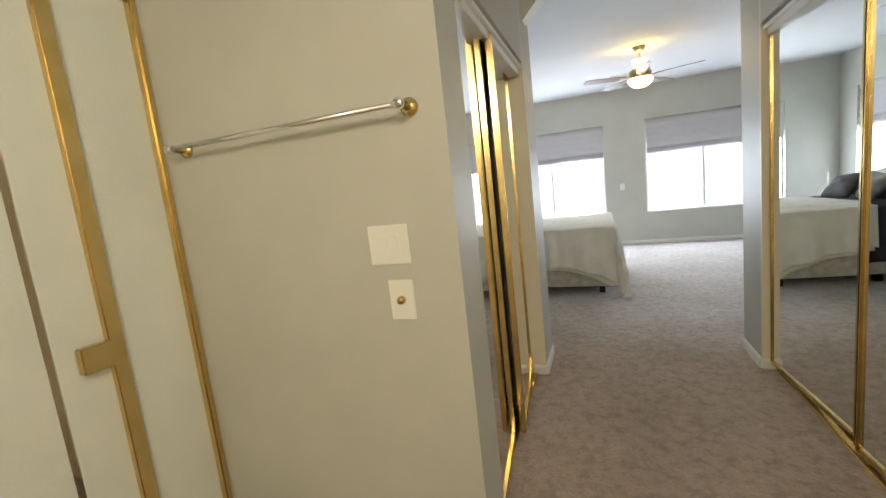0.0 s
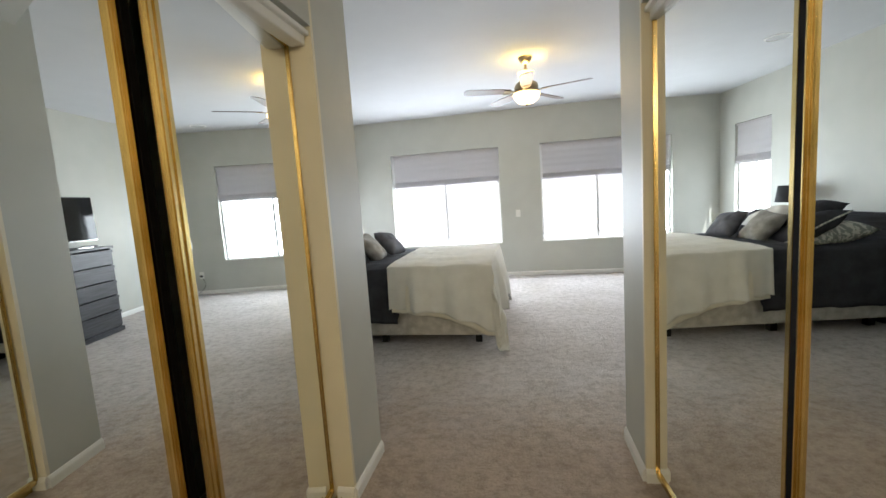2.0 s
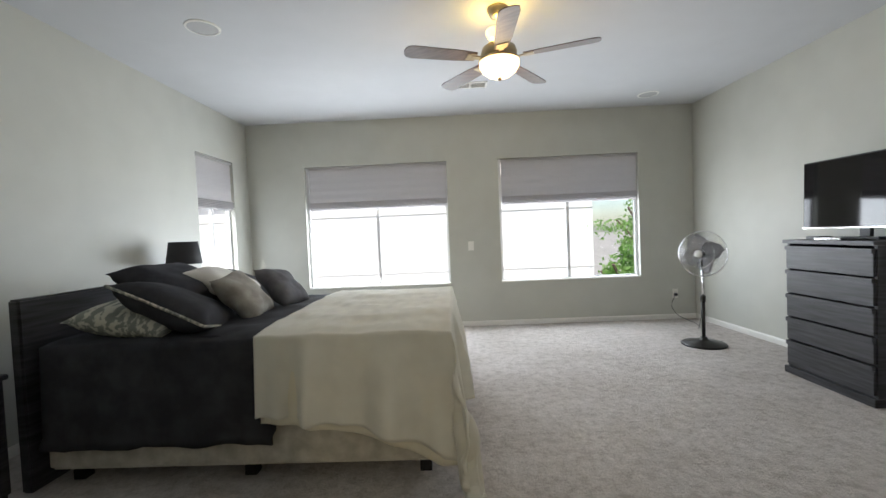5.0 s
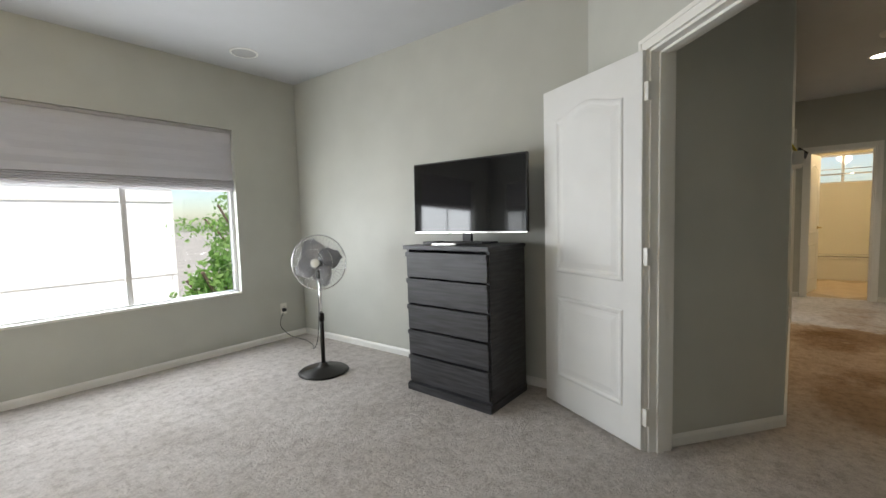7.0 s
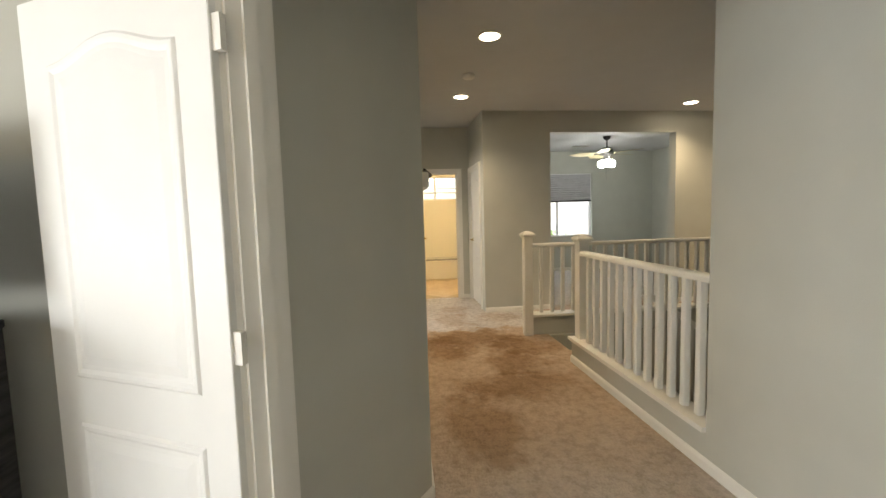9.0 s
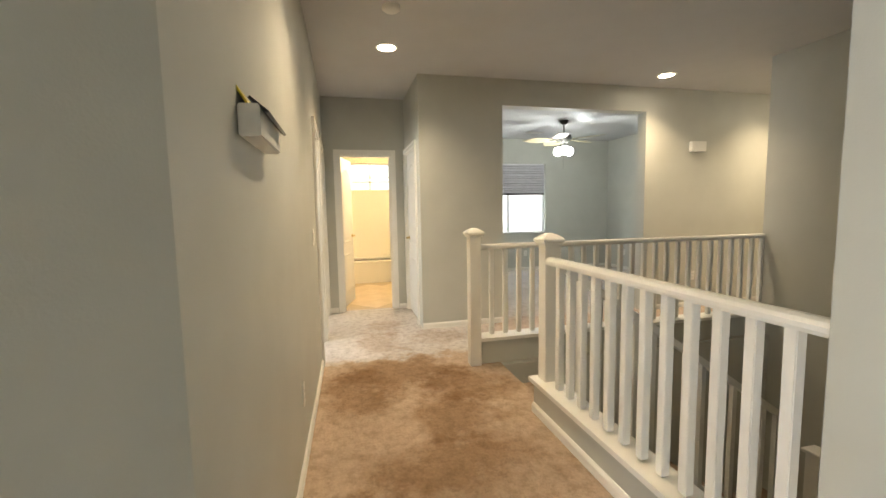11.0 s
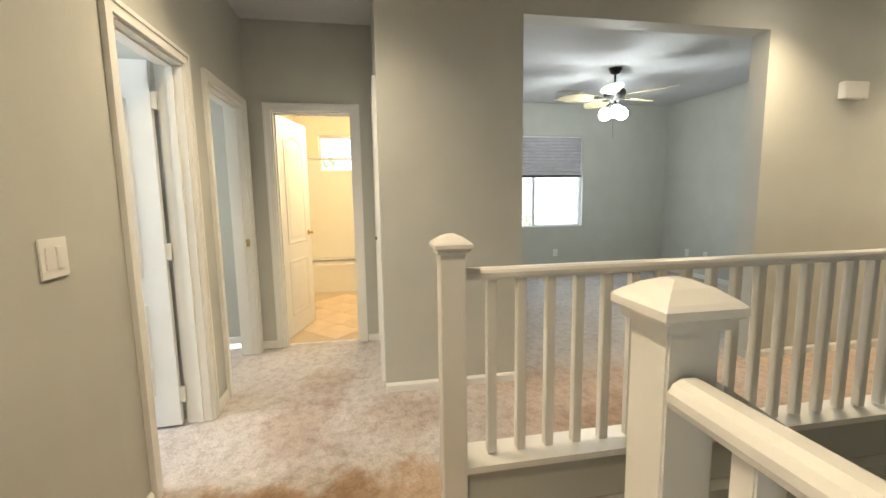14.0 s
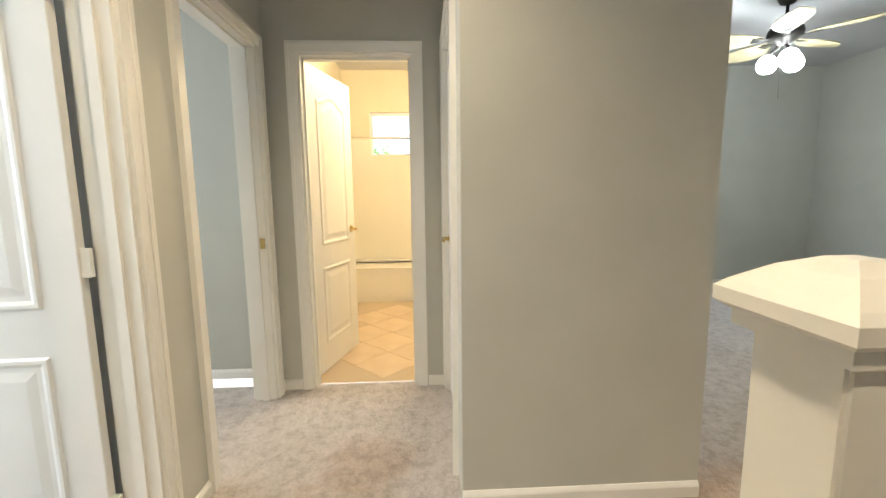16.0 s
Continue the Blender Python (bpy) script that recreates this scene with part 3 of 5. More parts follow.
# ---- windows ----
def window(name, p0, p1, z0, z1, sliders=1, grid=0):
    """p0 to p1 along the room's side of the opening, the room on the left."""
    L = math.hypot(p1[0] - p0[0], p1[1] - p0[1])
    root = new(name)
    root.matrix_world = frame_at(p0, p1, z0)
    tagged(root, kind="structure")
    H = z1 - z0
    f = 0.035
    y0, y1 = -0.11, -0.06
    part("window_frame", cubes((0, f, y0, y1, 0, H), (L - f, L, y0, y1, 0, H), (f, L - f, y0, y1, 0, f), (f, L - f, y0, y1, H - f, H)), VINYLW, root)
    part("mullion", cubes((L / 2 - 0.02, L / 2 + 0.02, y0 + 0.01, y1 - 0.008, f, H - f)), VINYLW, root)
    for a, b in ((f, L / 2 - 0.02), (L / 2 + 0.02, L - f)):
        p = part("pane", cubes((a, b, -0.088, -0.084, f, H - f)), GLASS, root)
        p.visible_shadow = False
    if grid:
        part("glazing_bar", cubes((f, L - f, -0.092, -0.08, H * 0.5 - 0.008, H * 0.5 + 0.008)), VINYLW, root)
    part("window_sill", cubes((0.002, L - 0.002, -0.058, 0.012, 0.0, 0.02)), TRIM, root, bevel=0.003)
    return root


GLASS = bpy.data.materials.new("window_glass")
GLASS.use_nodes = True
gn, gl = GLASS.node_tree.nodes, GLASS.node_tree.links
gn.remove(gn["Principled BSDF"])
tr, gs, mx = gn.new("ShaderNodeBsdfTransparent"), gn.new("ShaderNodeBsdfGlossy"), gn.new("ShaderNodeMixShader")
gs.inputs["Roughness"].default_value = 0.0
mx.inputs[0].default_value = 0.05
gl.new(tr.outputs[0], mx.inputs[1]); gl.new(gs.outputs[0], mx.inputs[2])
gl.new(mx.outputs[0], gn["Material Output"].inputs[0])

window("window_1", (W1[1], WN), (W1[0], WN), W1[2], W1[3])
window("window_2", (W2[1], WN), (W2[0], WN), W2[2], W2[3])
window("window_3", (WX, W3[1]), (WX, W3[0]), W3[2], W3[3])
window("window_4", (LXE, -1.18), (LXE, 0.46), 0.79, 2.24)
window("window_5", (BX, 1.95), (BX, 3.00), 1.70, 2.24, grid=1)

# ---- baseboards ----
for a, b in (((WEN + 0.005, WN), (WX, WN)), ((WX, WN), (WX, 2.42)), ((WX, 2.42), (0.55, 2.42)), ((1.855, 2.64), (2.653, 2.64)), ((LX, 2.42), (LX, 2.045)), ((LX, 2.045), (0.47, 2.045)),
             ((1.945, 2.285), (RX, 2.285)), ((RX, 2.285), (RX, 2.64)), ((WE, 4.32), (WEN + 0.006, WN)), ((WE - 0.43, 4.32 - 0.43), (WE, 4.32)), (D0, (D0[0] + 0.20, D0[1] + 0.20)),
             ((LX, 0.69), (LX, 0.48)), ((LX, 0.48), (-0.6, 0.48)),
             ((NX, NZ), (3.99, 3.765)), ((7.44, NY), (7.30, NY)), ((7.30, NY), (NX, NZ)), ((8.42, NY), (8.24, NY)), ((HE, NY), (9.30, NY)), ((HE, CY), (HE, 2.33)), ((HE, 3.125), (HE, NY)),
             ((3.086, 2.732), (3.60, SY)), ((3.60, SY), (6.24, SY)), ((6.24, SY), (6.24, SY - 0.11)), ((EX, -3.0), (EX, -0.60)), ((EX, 1.263), (EX, CY)), ((9.345, CY), (HE, CY)),
             ((EX, 1.263), (EX + 0.15, 1.263)), ((EX + 0.15, -0.60), (EX, -0.60)), ((STX + 0.06, STS - 0.12), (STX + 0.06, -3.0)),
             ((EX + 0.15, LYS), (LXE, LYS)), ((LXE, LYS), (LXE, 1.40)), ((LXE, 1.40), (EX + 0.15, 1.40)), ((9.55, 3.43), (9.55, 5.6)), ((8.38, 5.6), (8.38, 3.43)), ((9.55, 5.6), (8.38, 5.6)),
             ((STX + 0.12, STS), (STX + 0.12, 1.95)), ((STX + 0.12, 1.95), (STX, 1.95))):
    baseboard(a, b)

# ---- mirrored sliding closet doors ----
def mirror_door(x, y0, y1, turn, near=0.022, far=0.014, z0=0.035, z1=2.02):
    """A sliding mirror leaf from y0 to y1, turned a little about its middle; near and far: its stiles' widths."""
    root = thing("mirror_door", pose(x, (y0 + y1) / 2, 0, 0, 0, turn) @ pose(0, (y0 - y1) / 2, 0), "sliding mirrored closet door with a polished brass frame", "closet door", "mirrored closet doors")
    L, d = y1 - y0, 0.012
    for a, b in ((0, near), (L - far, L)):
        bm = cubes((-d, d, a, b, z0, z1))
        if b - a > 0.02:
            c = (a + b) / 2
            box(bm, -d - 0.004, d + 0.004, c - 0.005, c + 0.005, z0 + 0.002, z1 - 0.002)
        part("stile", bm, GOLD, root, "polished brass", bevel=0.003)
    for a, b in ((z0, z0 + 0.03), (z1 - 0.03, z1)):
        part("rail", cubes((-d, d, near, L - far, a, b)), GOLD, root, "polished brass", bevel=0.004)
    part("mirror", cubes((-0.003, 0.003, near, L - far, z0 + 0.03, z1 - 0.03)), MIRROR, root, "clear mirror glass")
    return root


mirror_door(0.500, 0.72, 1.240, 6.0, 0.014, 0.022)
mirror_door(0.480, 1.268, 2.042, 6.0, 0.042, 0.010)
mirror_door(1.958, 0.65, 1.400, 4.25, 0.03, 0.022)
mirror_door(1.935, 1.452, 2.282, 4.25, 0.042, 0.012)
for x, y0, y1, sgn in ((ML, 0.70, 2.04, -1), (MR, 0.63, 2.28, 1)):
    t = thing("closet_track", pose(x, y0, 0), "brass floor track under the mirrored closet doors", "door track")
    bm = cubes((-0.03, 0.03, 0, y1 - y0, 0.001, 0.006))
    for o in (-0.028, 0.0, 0.026):
        box(bm, o, o + 0.003, 0, y1 - y0, 0.006, 0.022)
    part("track", bm, GOLD, t)
    v = tagged(mesh_ob("closet_valance", cubes(*[(min(x + 0.0 * sgn, x - 0.065 * sgn), max(x, x - 0.065 * sgn), y0, y1, 1.985, 2.058)], (min(x, x - 0.085 * sgn), max(x, x - 0.085 * sgn), y0, y1, 2.02, 2.04)), TRIM, bevel=0.003), kind="structure")
# Black strips stand in for the shade in the gap between the door leaves.
MATTEB = mat("gap_black", (0.006, 0.005, 0.005), 0.85, spec=0.1)
for x0, x1, y0, y1 in ((0.476, 0.490, 1.242, 1.266), (1.938, 1.952, 1.403, 1.449)):
    m = mesh_ob("gap_strip", cubes((x0, x1, y0, y1, 0.03, 2.02)), MATTEB)
    tagged(m, "black strip standing for the shaded gap between the two mirrored closet doors", "door seal")

# ---- towel wall and shower ----
bar = thing("towel_bar", pose(-0.05, 0.48, 1.585), "chrome towel bar with brass end brackets on the cream wall", "towel bar")
for sx in (-0.46, 0.49):
    bm = lathe([(0.028, 0), (0.028, 0.008), (0.018, 0.014), (0.014, 0.018)], 20)
    bmesh.ops.transform(bm, matrix=pose(sx, 0, 0, 90), verts=bm.verts)
    part("wall_plate", bm, GOLD, bar, "brass wall plate", smooth=True)
    bm = lathe([(0.013, 0.015), (0.013, 0.06), (0.017, 0.062), (0.017, 0.085), (0.012, 0.09)], 16)
    bmesh.ops.transform(bm, matrix=pose(sx, 0, 0, 90), verts=bm.verts)
    part("bracket", bm, CHROME, bar, smooth=True)
part("bar", tube([(-0.46, -0.072, 0), (0.49, -0.072, 0)], 0.009), CHROME, bar, "chrome rod", smooth=True)


def plate(name, m, w, h, label, category, kind="rocker", n=1):
    """A wall plate in its own frame: x along the wall, y out of it."""
    root = thing(name, m, label, category)
    part("cover_plate", cubes((-w / 2, w / 2, 0, 0.006, -h / 2, h / 2)), WHITEPL, root, bevel=0.002)
    for i in range(n):
        cx = (i - (n - 1) / 2) * 0.046
        if kind == "rocker":
            part("rocker", cubes((cx - 0.017, cx + 0.017, 0.004, 0.010, -0.034, 0.034)), WHITEPL, root, bevel=0.0015)
        elif kind == "outlet":
            for z in (-0.02, 0.02):
                part("socket", cubes((cx - 0.016, cx + 0.016, 0.004, 0.008, z - 0.014, z + 0.014)), WHITEPL, root, bevel=0.001)
                part("slot", cubes((cx - 0.008, cx - 0.005, 0.0078, 0.0084, z - 0.006, z + 0.006), (cx + 0.005, cx + 0.008, 0.0078, 0.0084, z - 0.006, z + 0.006)), BLACKPL, root)
        elif kind == "knob":
            bm = lathe([(0.014, 0.004), (0.014, 0.012), (0.011, 0.024), (0.0, 0.025)], 20, cap=False)
            bmesh.ops.transform(bm, matrix=pose(0, 0, 0, -90), verts=bm.verts)
            part("knob", bm, GOLD, root, "brass volume knob", smooth=True)
    return root


plate("switch_plate", pose(0.31, 0.48, 1.17, 0, 0, 180), 0.145, 0.13, "cream double switch plate under the towel bar", "light switch", "rocker", 2)
plate("control_plate", pose(0.335, 0.48, 0.985, 0, 0, 180), 0.09, 0.135, "cream wall plate with a brass knob", "control knob", "knob")
plate("switch_plate", pose(1.325, WN, 1.05, 0, 0, 180), 0.075, 0.118, "white switch plate between the two bedroom windows", "light switch")
plate("outlet", pose(3.93, WN, 0.33, 0, 0, 180), 0.072, 0.118, "white wall outlet with plug near the pedestal fan", "outlet", "outlet")
plate("switch_plate", pose(7.07, NY + 0.0045, 1.13, 0, 0, 180), 0.118, 0.125, "cream double switch plate beside the side room door", "light switch", "rocker", 2)
plate("outlet", pose(6.085, NY + 0.0225, 0.36, 0, 0, 180), 0.075, 0.118, "cream wall outlet above the hall baseboard", "outlet", "outlet")
plate("outlet", pose(EX, -1.35, 0.41, 0, 0, 90), 0.075, 0.118, "cream wall outlet behind the stair railing", "outlet", "outlet")
plate("outlet", pose(11.03, LYS, 0.36, 0, 0, 0), 0.075, 0.118, "white wall outlet in the loft room", "outlet", "outlet")
plate("outlet", pose(11.40, LYS, 0.36, 0, 0, 0), 0.075, 0.118, "white wall outlet in the loft room", "outlet", "outlet")
plate("outlet", pose(LXE, -0.72, 0.36, 0, 0, 90), 0.075, 0.118, "white wall outlet below the loft window", "outlet", "outlet")

FROST = mat("frosted_glass", (0.66, 0.70, 0.66), 0.35, color2=(0.70, 0.73, 0.69), scale=5, bump=0.4, bump_scale=90)
sh = thing("shower_screen", pose(-0.645, 0.48, 0), "frosted glass shower screen in a brushed brass frame", "shower screen")
part("wall_jamb", cubes((-0.018, 0.018, -0.03, -0.001, 0.0, 2.2)), GOLD, sh, bevel=0.006)
part("fixed_panel", cubes((-0.02, -0.012, -0.48, -0.03, 0.05, 2.15)), FROST, sh)
part("door_panel", cubes((-0.03, -0.022, -1.20, -0.50, 0.05, 2.15)), FROST, sh)
part("stile", cubes((-0.03, 0.012, -0.335, -0.285, 0.0, 2.2)), GOLD, sh, bevel=0.004)
part("top_rail", cubes((-0.03, 0.012, -1.20, -0.001, 2.2, 2.24)), GOLD, sh, bevel=0.004)
part("handle", cubes((-0.005, 0.03, -0.43, -0.33, 0.86, 0.95)), GOLD, sh, "square brass door pull", bevel=0.004)


# ---- roman shades ----
def roman_shade(x0, x1, y, zt, zb, m, folds=5):
    root = thing("roman_shade", m @ pose(x0, y, 0), "grey woven roman shade, half raised with gathered folds", "window shade", "bedroom window shades")
    w = x1 - x0
    n = 9
    pts = []
    for i in range(n + 1):
        z = zt - (zt - zb - 0.10) * i / n
        pts.append((0.0 + (0.004 if i % 2 else 0.0), z))
    for k in range(folds):
        z = zb + 0.10 - 0.018 * k
        pts += [(0.030, z - 0.004), (0.030, z - 0.012), (0.006, z - 0.016)]
    pts.append((0.006, zb))
    bm = bmesh.new()
    a = [[bm.verts.new((x, -d, z)) for d, z in pts] for x in (0, w)]
    b = [[bm.verts.new((x, -d + 0.004, z)) for d, z in pts] for x in (0, w)]
    for i in range(len(pts) - 1):
        bm.faces.new((a[0][i], a[1][i], a[1][i + 1], a[0][i + 1]))
        bm.faces.new((b[0][i], b[0][i + 1], b[1][i + 1], b[1][i]))
    part("fabric", bm, FABRIC, root)
    part("headrail", cubes((0, w, -0.02, 0.03, zt, zt + 0.025)), FABRIC, root)
    part("hem_bar", cubes((0, w, -0.014, 0.004, zb - 0.012, zb + 0.004)), FABRIC, root)
    return root


I4 = Matrix.Identity(4)
roman_shade(W1[0] + 0.05, W1[1] - 0.01, WN + 0.035, W1[3] - 0.03, 1.60, I4)
roman_shade(W2[0] + 0.04, W2[1] - 0.01, WN + 0.035, W2[3] - 0.03, 1.58, I4)
roman_shade(W3[0] + 0.01, W3[1] - 0.01, 0, W3[3] - 0.03, 1.62, pose(WX - 0.035, 0, 0, 0, 0, 90))
CELL = mat("pleated_shade", (0.46, 0.45, 0.48), 0.85, color2=(0.50, 0.49, 0.52), scale=8)
cs = thing("pleated_shade", pose(LXE + 0.03, -0.36, 0), "grey pleated shade half drawn over the loft window", "window shade")
bm = bmesh.new()
n = 24
rows = [[bm.verts.new(((0.012 if i % 2 else 0.0), y, 2.22 - 0.60 * i / n)) for y in (-0.80, 0.80)] for i in range(n + 1)]
for p, q in zip(rows, rows[1:]):
    bm.faces.new((p[0], p[1], q[1], q[0]))
part("pleats", bm, CELL, cs)
part("bottom_bar", cubes((-0.006, 0.022, -0.80, 0.80, 1.59, 1.625)), DARKMETAL, cs)

# ---- dresser ----
dr = thing("dresser", pose(3.735, 4.725, 0), "black stained five drawer dresser against the bedroom wall", "dresser")
DW, DD, DHH = 0.715, 0.47, 1.06
for nm, b in (("side_panel", (0.02, DD, 0.004, 0.024, 0.05, DHH - 0.03)), ("side_panel", (0.02, DD, DW - 0.024, DW - 0.004, 0.05, DHH - 0.03)), ("back_panel", (DD - 0.02, DD, 0.024, DW - 0.024, 0.05, DHH - 0.03)), ("bottom_panel", (0.03, DD - 0.02, 0.024, DW - 0.024, 0.05, 0.07))):
    part(nm, cubes(b), BLACKWOOD, dr)
part("top", cubes((-0.012, DD, -0.006, DW + 0.006, DHH - 0.028, DHH)), BLACKWOOD, dr, bevel=0.003)
part("plinth", cubes((-0.008, DD, -0.004, DW + 0.004, 0.0, 0.055)), BLACKWOOD, dr, bevel=0.003)
zs = [0.075, 0.275, 0.460, 0.645, 0.835, 1.024]
for a, b in zip(zs, zs[1:]):
    d = part("drawer", cubes((0.002, 0.022, 0.014, DW - 0.014, a, b - 0.045 if b - a > 0.12 else b - 0.012)), BLACKWOOD, dr, bevel=0.002)
    if b - a > 0.12:
        part("drawer_lip", cubes((-0.010, 0.020, 0.012, DW - 0.012, b - 0.044, b - 0.012)), BLACKWOOD, d, bevel=0.003)
tv = thing("television", pose(4.04, 5.10, 1.062, 0, 1.2, 4), "black flat screen television on a stand on top of the dresser", "television")
bm = cubes((-0.018, 0.012, -0.475, 0.475, 0.075, 0.605))
part("frame", bm, BLACKPL, tv, bevel=0.004)
part("screen", cubes((-0.0205, -0.0175, -0.465, 0.465, 0.088, 0.595)), SCREEN, tv, "glossy dark screen")
part("bottom_edge", cubes((-0.021, -0.017, -0.475, 0.475, 0.075, 0.083)), CHROME, tv)
part("neck", cubes((-0.01, 0.02, -0.035, 0.035, 0.012, 0.09)), BLACKPL, tv)
part("stand", cubes((-0.13, 0.10, -0.20, 0.20, 0.0, 0.012)), BLACKPL, tv, "glossy black stand", bevel=0.004)
cb = thing("cable_box", pose(3.86, 5.27, 1.062), "small black media box on the dresser", "media box")
part("case", cubes((-0.05, 0.05, -0.06, 0.06, 0, 0.022)), BLACKPL, cb, bevel=0.003)
rc = thing("remote_control", pose(3.80, 5.12, 1.062, 0, 0, 12), "silver grey remote control lying on the dresser", "remote control")
part("body", cubes((-0.022, 0.022, -0.09, 0.09, 0, 0.014)), CHROME, rc, bevel=0.004)

# ---- pedestal fan ----
pf = thing("pedestal_fan", pose(3.575, 6.27, 0), "chrome pedestal fan with wire guard and black round base", "fan")
part("base", lathe([(0.20, 0.001), (0.205, 0.010), (0.19, 0.022), (0.06, 0.045), (0.035, 0.06), (0.03, 0.08)], 40), DARKMETAL, pf, "round black metal base", smooth=True)
part("pole", tube([(0, 0, 0.06), (0, 0, 0.46)], 0.017), DARKMETAL, pf, smooth=True)
part("upper_pole", tube([(0, 0, 0.44), (0, 0, 0.80)], 0.012), CHROME, pf, smooth=True)
part("collar", lathe([(0.024, 0.43), (0.024, 0.49), (0.014, 0.50)], 20), DARKMETAL, pf, smooth=True)
FM = pose(0, 0, 0.915, 0, 0, 150 - 180) @ pose(0, 0, 0, 0, -90)  # local z points at the room
FM = Matrix.Translation((0, 0, 0.915)) @ Vector((-0.80, -0.60, 0.05)).to_track_quat("Z", "Y").to_matrix().to_4x4()


def fpart(name, bm, material, label="", smooth=True):
    bmesh.ops.transform(bm, matrix=FM, verts=bm.verts)
    return part(name, bm, material, pf, label, smooth=smooth)


fpart("motor", lathe([(0.0, -0.19), (0.05, -0.185), (0.075, -0.15), (0.08, -0.09), (0.06, -0.05), (0.02, -0.04)], 24, cap=False), CHROME, "chrome motor housing")
part("neck", cubes((-0.02, 0.09, -0.02, 0.06, 0.78, 0.86)), DARKMETAL, pf, bevel=0.006)
GR = 0.225
bm = bmesh.new()


def add_tube(bm, pts, r, seg=5, closed=False):
    t = tube(pts, r, seg, closed)
    me = bpy.data.meshes.new("tmp")
    t.to_mesh(me)
    t.free()
    bm.from_mesh(me)
    bpy.data.meshes.remove(me)


for k in range(44):
    a = 2 * math.pi * k / 44
    c, s_ = math.cos(a), math.sin(a)
    add_tube(bm, [(0.035 * c, 0.035 * s_, 0.085), (GR * 0.6 * c, GR * 0.6 * s_, 0.078), (GR * 0.93 * c, GR * 0.93 * s_, 0.045), (GR * c, GR * s_, 0.0)], 0.0013, 4)
    add_tube(bm, [(0.05 * c, 0.05 * s_, -0.075), (GR * 0.6 * c, GR * 0.6 * s_, -0.072), (GR * 0.93 * c, GR * 0.93 * s_, -0.045), (GR * c, GR * s_, 0.0)], 0.0013, 4)
for r, z, w in ((GR, 0, 0.005), (GR * 0.62, 0.078, 0.002), (GR * 0.62, -0.072, 0.002)):
    add_tube(bm, [(r * math.cos(2 * math.pi * i / 40), r * math.sin(2 * math.pi * i / 40), z) for i in range(40)], w, 6, True)
fpart("guard", bm, CHROME, "chrome wire guard")
fpart("badge", lathe([(0.036, 0.080), (0.036, 0.090), (0.030, 0.094), (0.0, 0.095)], 24, cap=False), WHITEPL, "white centre badge")
STEEL = mat("brushed_blade", (0.45, 0.45, 0.46), 0.35, metal=0.9)
for k in range(4):
    bm = bmesh.new()
    rows = []
    for i in range(8):
        r = 0.035 + 0.165 * i / 7
        wv = 0.035 + 0.055 * math.sin(math.pi * min(1, (i + 1.2) / 7.5))
        rows.append([bm.verts.new((r, (j - 0.5) * 2 * wv, 0.02 + (j - 0.5) * 0.05)) for j in (0, 0.5, 1)])
    for p, q in zip(rows, rows[1:]):
        for j in range(2):
            bm.faces.new((p[j], q[j], q[j + 1], p[j + 1]))
    bmesh.ops.solidify(bm, geom=list(bm.faces), thickness=0.002)
    bmesh.ops.transform(bm, matrix=pose(0, 0, 0, 0, 0, 90 * k + 20), verts=bm.verts)
    fpart("blade", bm, STEEL)
cord = thing("power_cord", pose(0, 0, 0), "thin grey power cord looping from the fan to the outlet", "power cord")
pts = [(3.60, 6.33, 0.75), (3.64, 6.40, 0.45), (3.68, 6.5, 0.20), (3.80, 6.75, 0.05), (3.95, 7.0, 0.012), (4.00, 7.2, 0.012), (3.92, 7.38, 0.06), (3.86, 7.44, 0.18), (3.93, 7.47, 0.31)]
crv = []
for i in range(len(pts) - 1):
    p0, p1, p2, p3 = [Vector(pts[max(0, min(len(pts) - 1, i + k))]) for k in (-1, 0, 1, 2)]
    for u in (0, 0.25, 0.5, 0.75):
        crv.append(0.5 * ((2 * p1) + (p2 - p0) * u + (2 * p0 - 5 * p1 + 4 * p2 - p3) * u * u + (3 * p1 - p0 - 3 * p2 + p3) * u ** 3))
part("cord", tube(crv, 0.0035, 6), BLACKPL, cord, smooth=True)
part("plug", cubes((3.91, 3.95, 7.455, 7.482, 0.30, 0.335)), BLACKPL, cord, bevel=0.004)


# ---- ceiling fans ----
GLOWW = glow("warm_lamp_glass", (1.0, 0.66, 0.30), 3.2)
GLOWU = glow("amber_lamp_glass", (1.0, 0.66, 0.22), 2.4)
GLOWC = glow("cool_lamp_glass", (0.95, 1.0, 0.97), 14.0)
PALM = mat("palm_blade", (0.42, 0.36, 0.20), 0.6, color2=(0.55, 0.48, 0.30), scale=12, stretch=(1, 6, 1))


